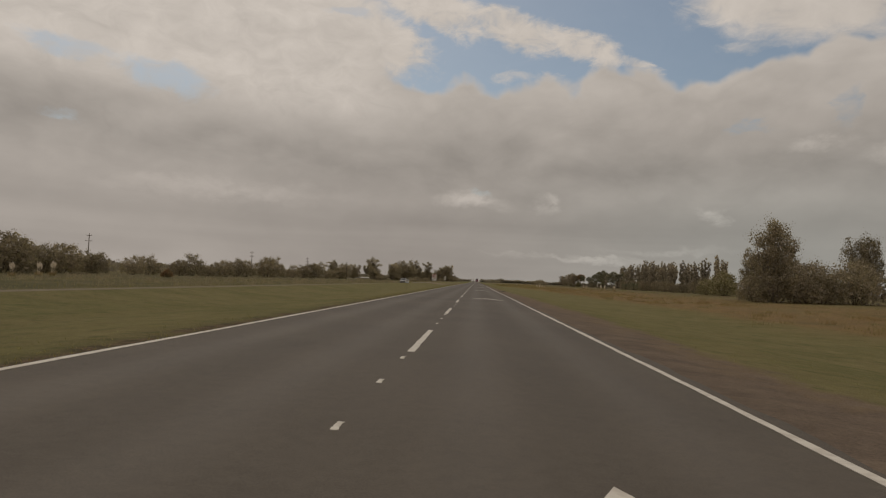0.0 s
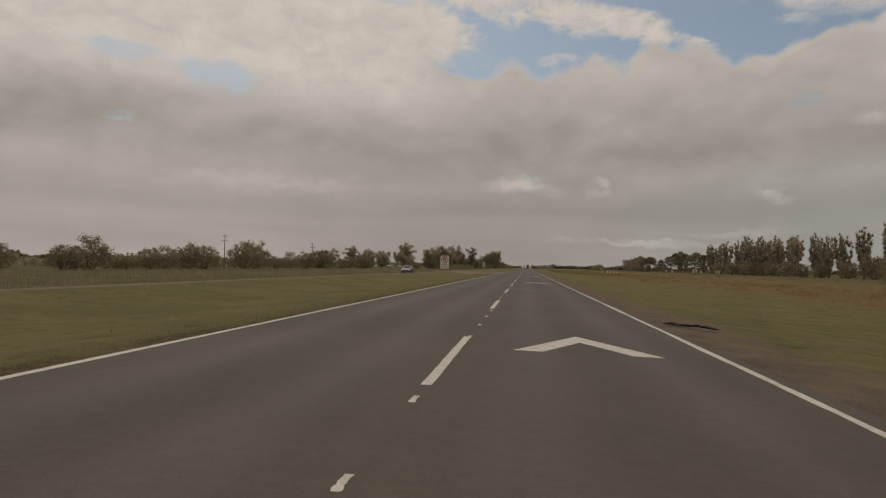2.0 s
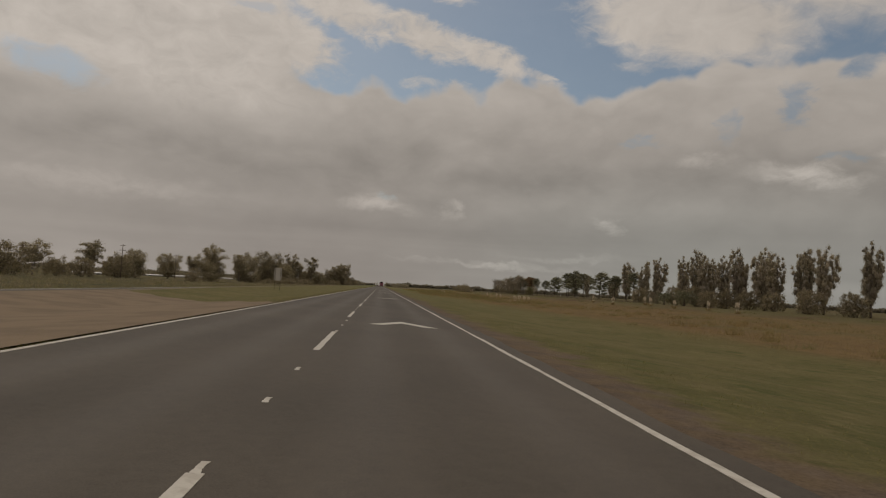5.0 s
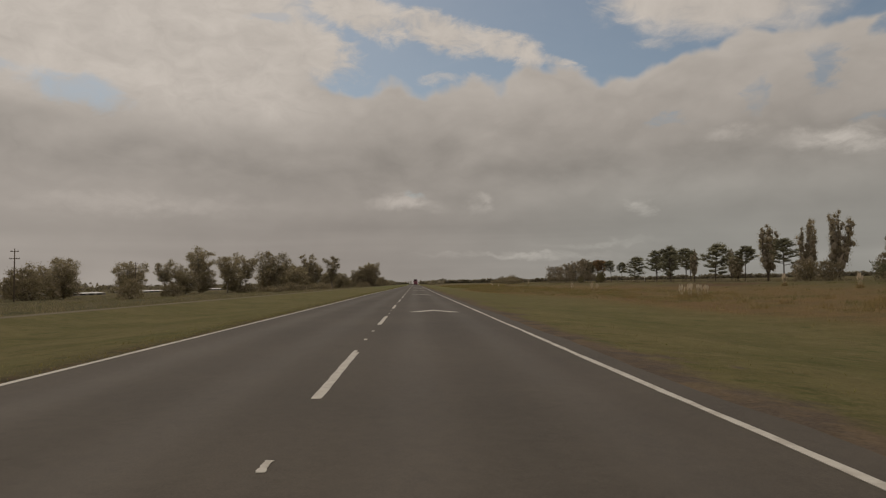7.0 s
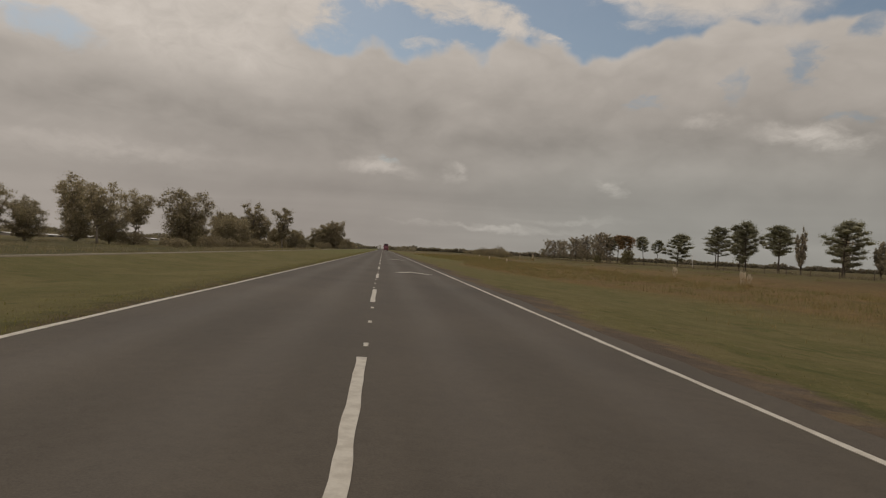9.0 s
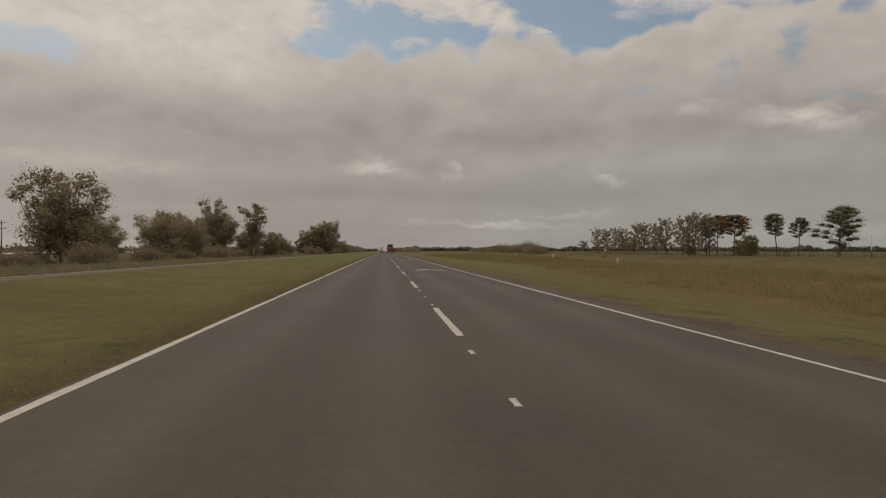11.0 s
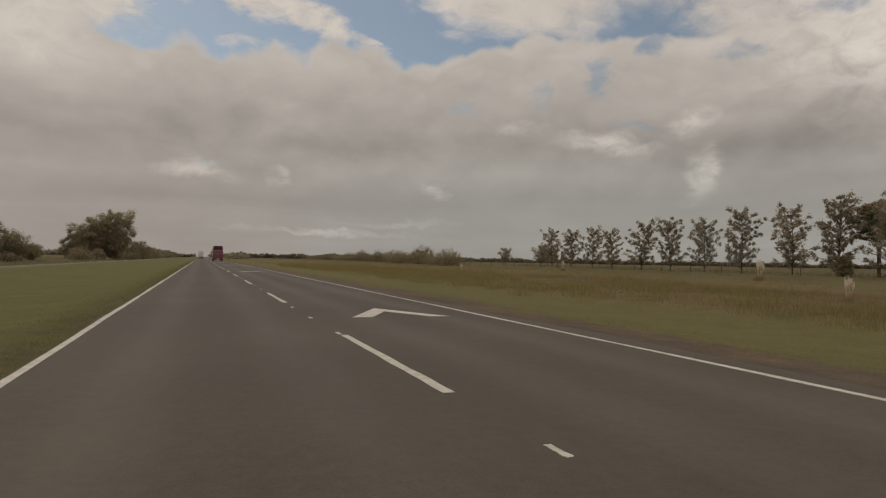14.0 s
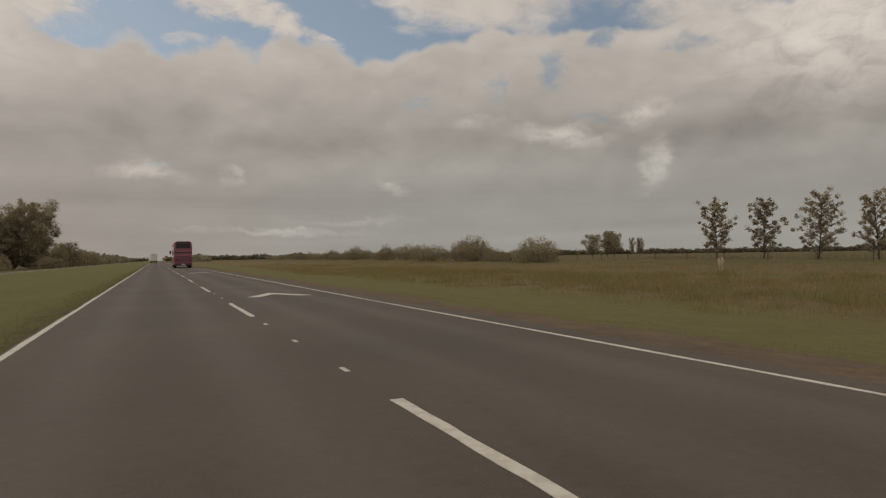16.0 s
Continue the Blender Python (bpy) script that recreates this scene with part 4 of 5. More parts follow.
def clump(crown, centre, r, flat, count, leaf, packed=0.0):
    """A tuft of foliage: large leaves or a crumpled packed knot inside, many small leaves in an uneven shell, flatter below."""
    if packed:
        k = len(crown.points)
        body = np.asarray(centre) + KNOT * rng.uniform(0.5, 0.92, (12, 1)) * r * np.array((1, 1, flat)) * packed
        crown.points += list(map(tuple, body.tolist()))
        crown.faces += [tuple(k + i for i in t) for t in KNOT_FACES]
    else:
        core = cloud_of(centre, (r * 0.40, r * 0.40, r * 0.40 * flat), max(int(count * 0.42), 4))
        crown.leaves(core, rng.uniform(1.6, 2.8, len(core)) * leaf)
    way = rng.normal(0, 1, (count, 3))
    way /= np.linalg.norm(way, axis=1)[:, None]
    lump = 1 + 0.28 * np.sin(way[:, 0] * 4.1 + centre[0] * 3) * np.sin(way[:, 1] * 3.7 + centre[1] * 3) + 0.16 * np.sin(way[:, 2] * 6.3 + centre[2] * 2)
    way *= (rng.uniform(0.25, 1, count) ** 0.45 * lump)[:, None] * r
    way[:, 2] = np.where(way[:, 2] > 0, way[:, 2], way[:, 2] * 0.6) * flat
    crown.leaves(np.asarray(centre) + way, rng.uniform(0.6, 1.25, count) * leaf)


def gum_tree(height, width, fork, density, label, group="gum trees beside the road", bare=0, clumps=26, size=0.15, flat=0.62, low=0.30, peak=0.62, sides=0.65, leaves=None):
    """A eucalyptus: forked pale trunk, limbs that carry separate tufts; low, peak and sides shape the crown."""
    wood, crown = Build(), Build()
    stem = limb(wood, (0, 0, -0.4), (rng.normal(0, 0.08), rng.normal(0, 0.08), 1), height * fork + 0.4, height * 0.026, 0.05)
    leaf = 0.034 * height**0.5
    for k in range(clumps):
        s = (k + rng.uniform(0.1, 0.9)) / clumps
        z = height * (low + (0.90 - low) * s**0.9)
        bulge = max(0.0, 1 - abs((s - peak) / (peak if s < peak else 1.10 - peak)) ** 2.4) ** sides
        out = width / 2 * bulge * (rng.uniform(0.45, 1.0) if k % 4 else rng.uniform(0.0, 0.4)) * 0.92
        turn = k * 2.4 + rng.uniform(-0.5, 0.5)
        tip = Vector((math.cos(turn) * out, math.sin(turn) * out, z))
        base = stem[-1] if z > height * fork * 1.1 else stem[1].lerp(stem[-1], min(1.0, max(0.1, z / (height * fork) * 0.6)))
        mid = base.lerp(tip, 0.5) + Vector((tip.x * 0.16, tip.y * 0.16, -0.03 * height)) + Vector(rng.normal(0, 0.015 * height, 3))
        wood.tube([base, base.lerp(mid, 0.5), mid, mid.lerp(tip, 0.55), tip], [height * q for q in (0.011, 0.009, 0.006, 0.004, 0.002)], 5)
        r = 1.30 * size * width * rng.uniform(0.7, 1.2)
        clump(crown, tip, r, flat, int(1.35 * density * rng.uniform(0.8, 1.2)), leaf)
        if not bare:
            clump(crown, stem[-1].lerp(tip, rng.uniform(0.45, 0.75)), r * 1.1, flat, int(0.45 * density), leaf * 1.3)
        for _ in range(2):
            spot = tip + Vector(rng.uniform(-1, 1, 3)) * r * 0.62
            clump(crown, spot, r * rng.uniform(0.45, 0.75), flat, int(density * 0.42), leaf)
    for k in range(bare):
        limb(wood, stem[-1], (rng.normal(0, 0.3), rng.normal(0, 0.3), 1), height * (1.02 - fork), height * 0.006, 0.10, 6)
    return assemble("gum_tree", label, "tree", group, wood, crown, M_BARK_GUM, leaves or M_GUM, height, width)


def poplar(height, width, label, group="poplars in a row", density=54):
    """A columnar poplar: several steep leaders with upright tufts, a ragged top and a fuller foot."""
    wood, crown = Build(), Build()
    limb(wood, (0, 0, -0.4), (0.02, 0, 1), height * 0.6, height * 0.017, 0.02, 5)
    for k in range(9):
        turn, out = k * 2.4 + rng.uniform(-0.3, 0.3), (0.12 if k == 0 else rng.uniform(0.35, 1.0))
        top = height * (1.0 if k == 0 else 1.0 - 0.30 * out * rng.uniform(0.4, 1.1))
        foot, tip = Vector((0, 0, height * rng.uniform(0.06, 0.3))), Vector((math.cos(turn) * out * width * 0.40, math.sin(turn) * out * width * 0.40, top))
        belly = foot.lerp(tip, 0.45) + Vector((math.cos(turn), math.sin(turn), 0)) * out * width * 0.16
        line = [foot, foot.lerp(belly, 0.5), belly, belly.lerp(tip, 0.5), tip]
        wood.tube(line, [height * q for q in (0.008, 0.007, 0.005, 0.003, 0.001)], 4)
        for j in range(11):
            s = 0.16 + 0.84 * (j + rng.uniform(0, 1)) / 11
            q = s * 4
            p = line[min(int(q), 3)].lerp(line[min(int(q), 3) + 1], q - min(int(q), 3))
            p = p + Vector((rng.normal(0, width * 0.05), rng.normal(0, width * 0.05), 0))
            r = width * 0.135 * (1.1 - 0.65 * s) * rng.uniform(0.75, 1.3)
            clump(crown, p, r * 1.15, 2.0, int(1.4 * density * rng.uniform(0.6, 1.2)), 0.118 * height / 16, 0.72)
    return assemble("poplar", label, "tree", group, wood, crown, M_BARK, M_POPLAR, height, width)


def pine(height, width, clear, leaf, label, group="pines in the field", flat=0.42):
    """A pine with a bare trunk and a domed crown of flat, layered tufts."""
    wood, crown = Build(), Build()
    stem = limb(wood, (0, 0, -0.4), (rng.normal(0, 0.05), rng.normal(0, 0.05), 1), height * 0.93, height * 0.019, 0.035, 8)
    for k in range(30):
        s = clear + (0.98 - clear) * (k / 29) ** 0.75
        turn = k * 2.4 + rng.uniform(-0.5, 0.5)
        base = stem[0].lerp(stem[-1], min(1.0, s * 0.96))
        dome = (1 - ((s - clear) / (1 - clear)) ** 2.4) ** 0.55
        r = width / 2 * max(0.12, dome) * rng.uniform(0.45, 1.0) * (0.7 if s < clear + 0.12 and k % 3 else 1.0)
        tip = base + Vector((math.cos(turn) * r, math.sin(turn) * r, r * 0.22))
        wood.tube([base, base.lerp(tip, 0.55) + Vector((0, 0, -0.1)), tip], [height * 0.007, height * 0.005, 0.02], 4)
        for q in (0.6, 1.0):
            clump(crown, base.lerp(tip, q) + Vector((0, 0, 0.1)), width * 0.15 * rng.uniform(0.7, 1.2), flat, 130, 0.118 * height / 13, 0.75)
    return assemble("pine_tree", label, "tree", group, wood, crown, M_BARK, leaf, height, width)


def thin_tree(height, width, label, group="row of thin roadside trees"):
    """A young broadleaf with steep branches and small separate tufts that let the sky through."""
    wood, crown = Build(), Build()
    stem = limb(wood, (0, 0, -0.4), (rng.normal(0, 0.03), rng.normal(0, 0.03), 1), height * 0.84, height * 0.011, 0.03, 7)
    for k in range(40):
        s = 0.10 + 0.90 * (k + rng.uniform(0, 1)) / 40
        turn = k * 2.4 + rng.uniform(-0.5, 0.5)
        r = width / 2 * math.sin(math.pi * min(1.0, 0.16 + 0.70 * s)) ** 0.6 * rng.uniform(0.35, 1.05)
        base = stem[0].lerp(stem[-1], s * 0.92)
        tip = base + Vector((math.cos(turn) * r, math.sin(turn) * r, height * 0.13))
        wood.tube([base, base.lerp(tip, 0.5) + Vector((0, 0, 0.15)), tip], [height * 0.005, height * 0.0035, 0.012], 4)
        for q in (0.5, 0.78, 1.0):
            spot = base.lerp(tip, q) + Vector(rng.normal(0, width * 0.03, 3))
            clump(crown, spot, width * rng.uniform(0.05, 0.105), 0.9, 44, 0.085 * height / 11)
    return assemble("thin_tree", label, "tree", group, wood, crown, M_BARK, M_THIN, height, width)


def bush(height, width, label, group="bushes along the far verge", leaf=None, density=56):
    """A dense shrub of many stems, its top broken into rounded tufts of unequal height."""
    wood, crown = Build(), Build()
    for k in range(26):
        turn, out = k * 2.4, math.sqrt((k + 0.5) / 26)
        top = height * math.sqrt(max(0.0, 1 - 0.72 * out * out)) * rng.uniform(0.55, 0.92)
        tip = Vector((math.cos(turn) * out * width * 0.43, math.sin(turn) * out * width * 0.43, top))
        if k % 3 == 0:
            wood.tube([(tip.x * 0.15, tip.y * 0.15, -0.3), (tip.x * 0.6, tip.y * 0.6, top * 0.5), tip], [0.07, 0.05, 0.015], 4)
        r = width * 0.135 * rng.uniform(0.7, 1.25)
        size = 0.094 * (height / 5) ** 0.5
        clump(crown, tip, r, 0.95, int(density * 1.15), size)
        clump(crown, (tip.x * 1.03, tip.y * 1.03, top * 0.55), r * 1.1, 1.2, int(density * 0.6), size * 1.3)
        if k % 2:
            clump(crown, (tip.x * 1.05, tip.y * 1.05, height * 0.12), r * 1.1, 0.9, int(density * 0.4), size * 1.3)
    return assemble("bush", label, "bush", group, wood, crown, M_BARK, leaf or M_BUSH, height, width)


def on(x, y, turn=0.0, size=1.0):
    return (x, y, land(x, y), turn, size)


# right: the big tree and its thicket
big = gum_tree(17.2, 14.0, 0.22, 150, "tall dark broadleaf tree above a thicket", "trees of the thicket", clumps=34, size=0.155, flat=0.95, low=0.16, peak=0.52, sides=0.7, leaves=M_BUSH)
put(big, on(61, 134, 40, (0.72, 0.95)), on(80, 137, 130, (0.55, 0.80)), on(90, 128, 200, (0.7, 0.72)), on(93, 222, 80, (0.6, 0.82)), on(101, 229, 150, (0.62, 0.88)))
put(bush(9.6, 9.5, "round yellow-green tree before the poplars", "yellow-green trees", M_WILLOW), on(80, 212, 0, (1.0, 0.85)), on(85, 222, 90, 0.8), on(78, 222, 40, (0.7, 0.6)))
thicket = bush(8.4, 10.5, "dark dense thicket under the tall trees", "thicket")
put(thicket, on(58, 136, 0, 0.72), on(61, 141, 30, 0.85), on(60, 131, 0, 0.9), on(64, 127, 70, 0.98), on(67, 138, 150, 1.05), on(72, 126, 220, 1.0), on(77, 133, 300, 1.08), on(83, 122, 20, 1.1), on(88, 130, 80, 1.2), on(66, 126, 45, 0.85), on(72, 142, 10, 1.0))

# right: poplars, first row along the field, taller towards its far end
pops = [poplar(16.0, 6.0, "tall narrow poplar with grey-brown leaves"), poplar(16.0, 6.8, "tall poplar with thinning grey-brown leaves"), poplar(16.0, 5.4, "slender poplar with grey-brown leaves")]
ROW = [(99, 424, 1.08), (99, 413, 1.10), (98, 392, 1.02), (100, 386, 1.10), (98, 377, 1.08), (99, 369, 1.02), (97, 358, 1.06), (99, 349, 1.0), (97, 341, 1.0), (98, 331, 1.0), (96, 322, 0.96), (98, 311, 0.94), (97, 298, 0.95),
       (96, 287, 0.93), (95, 272, 0.95), (96, 261, 0.96), (94, 250, 0.94), (101, 363, 0.92), (102, 353, 0.9), (101, 336, 0.92), (102, 316, 0.86), (102, 381, 0.9), (101, 398, 0.66)]
for k in range(3):
    put(pops[k], *[on(x, y, 37 * i, (s * 0.86, s * (0.875 + 0.04 * (i % 4)))) for i, (x, y, s) in enumerate(ROW) if i % 3 == k])
low = bush(5.4, 6.5, "round dark shrub between the poplars", "shrubs between the poplars")
put(low, *[on(x, y, 50 * i, s) for i, (x, y, s) in enumerate([(96, 421, 1.0), (96, 412, 0.9), (95, 390, 1.1), (96, 378, 1.15), (94, 368, 0.9), (94, 358, 1.0), (94, 347, 0.95), (93, 335, 0.85), (93, 322, 1.0), (93, 309, 0.9), (92, 292, 0.8), (90, 270, 0.9), (90, 256, 1.1), (88, 242, 1.2), (88, 232, 1.1)])])
# the second stand, pines with a few poplars among them
tall = [poplar(15.6, 6.6, "tall dark poplar beside the pines", "poplars among the pines"), poplar(10.8, 4.0, "small grey poplar among the pines", "poplars among the pines")]
put(tall[0], on(100, 445, 0), on(114, 494, 60, (0.55, 0.72)))
put(tall[1], on(101, 464, 20, (1.1, 0.84)), on(104, 470, 90, (0.9, 0.7)), on(97, 486, 10, (0.8, 1.0)))
pines = [pine(11.6, 7.8, 0.40, M_PINE, "dark green pine with a bare trunk"), pine(12.4, 10.0, 0.22, M_PINE, "broad dark green pine with layered branches", flat=0.55), pine(10.6, 7.2, 0.50, M_PINE, "slim pine with a bare trunk and layered crown")]
put(pines[0], on(100, 437, 0, 0.98), on(99, 498, 70, (1.1, 1.04)), on(100, 529, 200, (1.0, 1.1)), on(104, 505, 250, 0.95), on(103, 536, 10, 0.9))
put(pines[1], on(99, 475, 0, 1.0), on(100, 514, 120, (1.0, 1.13)), on(102, 521, 300, (0.8, 1.0)), on(101, 558, 60, (1.05, 0.93)))
put(pines[2], on(99, 456, 100, 1.0), on(94.5, 571, 0, (0.9, 0.98)), on(98.5, 569, 100, (0.72, 0.88)), on(93, 601, 40, (1.0, 1.02)))
rust = pine(11.3, 8.6, 0.5, M_RUST, "pine with a browned, dying crown")
put(rust, on(95, 592, 20), on(97, 604, 120, (0.9, 1.05)))
put(bush(5.4, 4.8, "small round yellow-green tree near the pines", "bushes in the field", M_WILLOW), on(91, 577, 0), on(88, 603, 70, 0.6), on(93, 585, 20, (0.9, 0.8)))
# the row of thin trees
thins = [thin_tree(11.5, 7.4, "thin see-through tree with sparse brown leaves"), thin_tree(11.2, 6.8, "thin upright tree with sparse brown leaves"), thin_tree(11.9, 7.6, "thin tall tree with sparse brown leaves"), thin_tree(11.0, 6.4, "slender tree with sparse brown leaves")]
THIN = [(90, 597, 1.04), (90, 605.5, 1.12), (92, 615.5, 1.02), (91, 625.5, 1.1), (92, 636, 0.93), (92, 646, 1.02), (92.5, 656.5, 0.96), (92, 667, 0.90), (92.5, 676.5, 0.94), (92, 686, 0.92), (92, 696, 0.92)]
for k in range(4):
    put(thins[k], *[on(x, y, 61 * i, s) for i, (x, y, s) in enumerate(THIN) if i % 4 == k])
lone = gum_tree(7.5, 5.4, 0.25, 70, "small round tree standing alone in the pasture", "lone trees in the pasture", clumps=16, size=0.17, flat=0.9, low=0.2)
put(lone, on(101, 745, 0, (0.95, 0.85)), on(139, 787, 80, (1.6, 1.2)), on(144, 790, 20, (1.4, 1.1)), on(140, 776, 150, (0.42, 0.85)), on(144, 777, 220, (0.6, 0.85)))
# the long belt of scrub beyond
belt = [bush(6.8, 11.5, "olive-brown scrub in a long belt", "belt of scrub", density=74), bush(6.0, 11.0, "dark scrub in a long belt", "belt of scrub", density=74)]
for k in range(2):
    spots = []
    for i in range(k, 46, 2):
        y = 722 + 9.0 * i + 0.37 * i * i
        spots.append(on(70 + 0.11 * (y - 722) + 3 * math.sin(i * 1.7), y, 47 * i, (0.88 + 0.25 * math.sin(i * 2.3), (0.80 if i > 2 else 0.62) + 0.20 * math.sin(i * 1.3 + 2.2))))
    put(belt[k], *spots)

# left: bushes along the far verge, one dense mass first, then single ones
bushes = [bush(6.0, 8.0, "dense brown-green bush by the far road"), bush(6.0, 7.4, "rounded dark bush by the far road"), bush(6.0, 6.8, "tall dark bush by the far road")]
LEFT = [(-88, 104, 8.6), (-90, 112, 8.4), (-89, 119, 8.2), (-91, 125, 7.0), (-89, 131, 6.2), (-90, 138, 6.6), (-92, 145, 6.2), (-90, 150, 5.6), (-93, 156, 4.8), (-98, 108, 9.0), (-99, 122, 8.0), (-98, 136, 7.0),
        (-89, 166, 5.2), (-90, 176, 5.8), (-88, 191, 5.0), (-88, 199, 7.2), (-87, 209, 3.6), (-88, 220, 5.2), (-89, 229, 6.0), (-89, 240, 7.2), (-88, 247, 6.6), (-88, 272, 8.8), (-89, 283, 9.2), (-87, 296, 4.4), (-88, 312, 6.4), (-88, 330, 7.0),
        (-88, 347, 8.0), (-88, 356, 8.0), (-90, 427, 9.0), (-86, 416, 7.4), (-92, 440, 8.0), (-86, 375, 5.6), (-87, 392, 6.0), (-60, 410, 4.6), (-62, 440, 4.0)]
for k in range(3):
    put(bushes[k], *[on(x, y, 83 * i, (max(0.75, h / 6.4) * (1.0 + 0.12 * (i % 3)), h / 6.0)) for i, (x, y, h) in enumerate(LEFT) if i % 3 == k])
put(bush(1.9, 2.6, "small rust-brown dead bush by the far road", "dead bush", M_RUST), on(-70, 146, 0))
# left: the gum trees
umbrella = gum_tree(18.0, 13.0, 0.42, 120, "tall gum tree with a domed crown on forked limbs", clumps=24, size=0.15, flat=0.55, low=0.36, peak=0.72, sides=0.45)
put(umbrella, on(-84, 530, 0), on(-63, 494, 100, (0.66, 0.76)), on(-62, 513, 210, (0.72, 0.77)), on(-90, 371, 40, (0.62, 0.52)), on(-89, 402, 160, (0.66, 0.64)), on(-81, 486, 60, (0.58, 0.64)), on(-80, 497, 20, (0.5, 0.55)))
broad = gum_tree(15.0, 14.5, 0.22, 150, "broad gum tree with several stems and drooping leaves", clumps=34, size=0.14, flat=0.8, low=0.12, peak=0.55, sides=0.5)
put(broad, on(-59, 544, 20, (1.02, 1.10)), on(-58, 593, 250, (0.82, 0.78)), on(-71, 644, 110, (0.95, 0.98)), on(-64, 643, 140, (0.8, 0.84)), on(-75, 652, 10, (0.7, 0.84)), on(-90, 480, 70, (0.75, 0.72)), on(-75, 488, 300, (0.62, 0.52)), on(-82, 527, 160, (0.8, 0.62)),
    on(-64, 503, 60, (0.6, 0.55)), on(-88, 437, 330, (0.66, 0.7)), on(-49, 704, 200, (0.72, 0.66)), on(-64, 570, 90, (0.7, 0.7)), on(-74, 600, 10, (0.7, 0.6)))
dense = gum_tree(15.5, 14.0, 0.16, 190, "dense dark gum tree with leaves down to the ground", clumps=40, size=0.15, flat=0.9, low=0.07, peak=0.52, sides=0.42)
put(dense, on(-62, 667, 0, (1.05, 1.08)), on(-47, 724, 90, (0.6, 0.5)), on(-53, 680, 170, (0.75, 0.66)), on(-68, 657, 260, (0.8, 0.78)), on(-51, 735, 30, (0.5, 0.40)), on(-48, 748, 200, (0.5, 0.34)), on(-57, 700, 130, (0.8, 0.6)))
sparse = gum_tree(20.0, 12.0, 0.36, 46, "tall gum tree with a sparse top and bare twigs", bare=7, clumps=28, size=0.085, flat=0.7, low=0.42, peak=0.75, sides=0.4)
put(sparse, on(-63, 665, 0, (1.0, 1.06)), on(-72, 637, 120, (0.42, 0.76)))
stacked = gum_tree(19.0, 11.0, 0.34, 110, "tall gum tree with dark tufts stacked on open limbs", clumps=20, size=0.15, flat=0.7, low=0.24, peak=0.66, sides=0.4)
put(stacked, on(-48.7, 667, 0, (1.0, 1.04)), on(-46, 697, 80, (0.55, 0.52)))
mound = gum_tree(20.5, 17.0, 0.16, 200, "broad dark gum tree standing alone by the road", "lone gum tree", clumps=44, size=0.14, flat=0.7, low=0.08, peak=0.52, sides=0.42)
put(mound, on(-35, 836, 0, (0.78, 1.0)), on(-47, 834, 140, (0.85, 0.70)), on(-41, 838, 250, (0.95, 0.90)), on(-52, 840, 60, (0.6, 0.52)))
hedge = bush(4.5, 8.0, "low dark scrub along the far verge", "scrub along the far verge")
put(hedge, *[on(-30 - 2.5 * math.sin(i * 1.9) - (10 if i < 3 else 0), 780 + 13 * i, 71 * i, (0.9 + 0.2 * math.sin(i * 2.1), (0.8 if i < 5 else 1.9 - 0.085 * (i - 5)) + 0.25 * math.sin(i * 1.1))) for i in range(19)])
put(bush(4.4, 7.5, "low weedy shrub under the gum trees", "undergrowth of the gum trees"), *[on(-46 - 20 * ((i * 37) % 10) / 10, 496 + 11.0 * i, 53 * i, (0.75 + 0.05 * ((i * 7) % 9), 0.50 + 0.06 * ((i * 5) % 9))) for i in range(22)])


def palm(label):
    wood, crown = Build(), Build()
    limb(wood, (0, 0, -0.3), (0.02, 0.03, 1), 2.6, 0.28, 0.02)
    for k in range(44):
        turn, rise = k * 2.4, 1.1 - 1.5 * k / 44
        for j in range(10):
            s = j / 9
            r, z = 2.3 * s, 2.4 + 2.3 * s * rise - 1.5 * s * s
            at = np.array([math.cos(turn) * r, math.sin(turn) * r, z])
            crown.leaves(at + rng.normal(0, 0.10, (3, 3)), np.full(3, 0.26), 0.3)
    return assemble("palm", label, "palm", "palms in the field", wood, crown, M_BARK, M_PINE)


put(palm("squat palm with drooping dark fronds"), on(88, 383, 0, 1.1), on(91, 376, 100, 1.3), on(94, 372, 30, 0.9))


def pampas(label):
    """A clump of pampas grass with pale plumes."""
    ob = thing("pampas_grass", label, "grass clump", group="pampas grass clumps")
    n = 300
    root = np.concatenate([rng.normal(0, 0.28, (n, 2)), np.full((n, 1), -0.1)], 1)
    part("leaves", Build().blades(root, rng.uniform(0.4, 1.2, n), rng.uniform(0.012, 0.022, n), 0.45).mesh("leaves", M_STRAW), ob)
    for k in range(14):
        turn, out = k * 2.4, rng.uniform(0.1, 0.75)
        foot = Vector((math.cos(turn) * 0.2, math.sin(turn) * 0.2, 0))
        tip = Vector((math.cos(turn) * out * 0.8, math.sin(turn) * out * 0.8, rng.uniform(1.9, 2.7)))
        b = Build().tube([foot, foot.lerp(tip, 0.6), tip], [0.012, 0.009, 0.004], 4)
        line = [foot.lerp(tip, s) for s in (0.66, 0.76, 0.86, 0.95, 1.0)]
        b.tube(line, [0.02, 0.075, 0.085, 0.05, 0.01], 6)
        b.leaves(np.concatenate([cloud_of(p, (0.045, 0.045, 0.06), 8) for p in line[1:]]), np.full(32, 0.07), 0.35)
        part("plume", b.mesh("plume", M_PLUME), ob)
    return ob


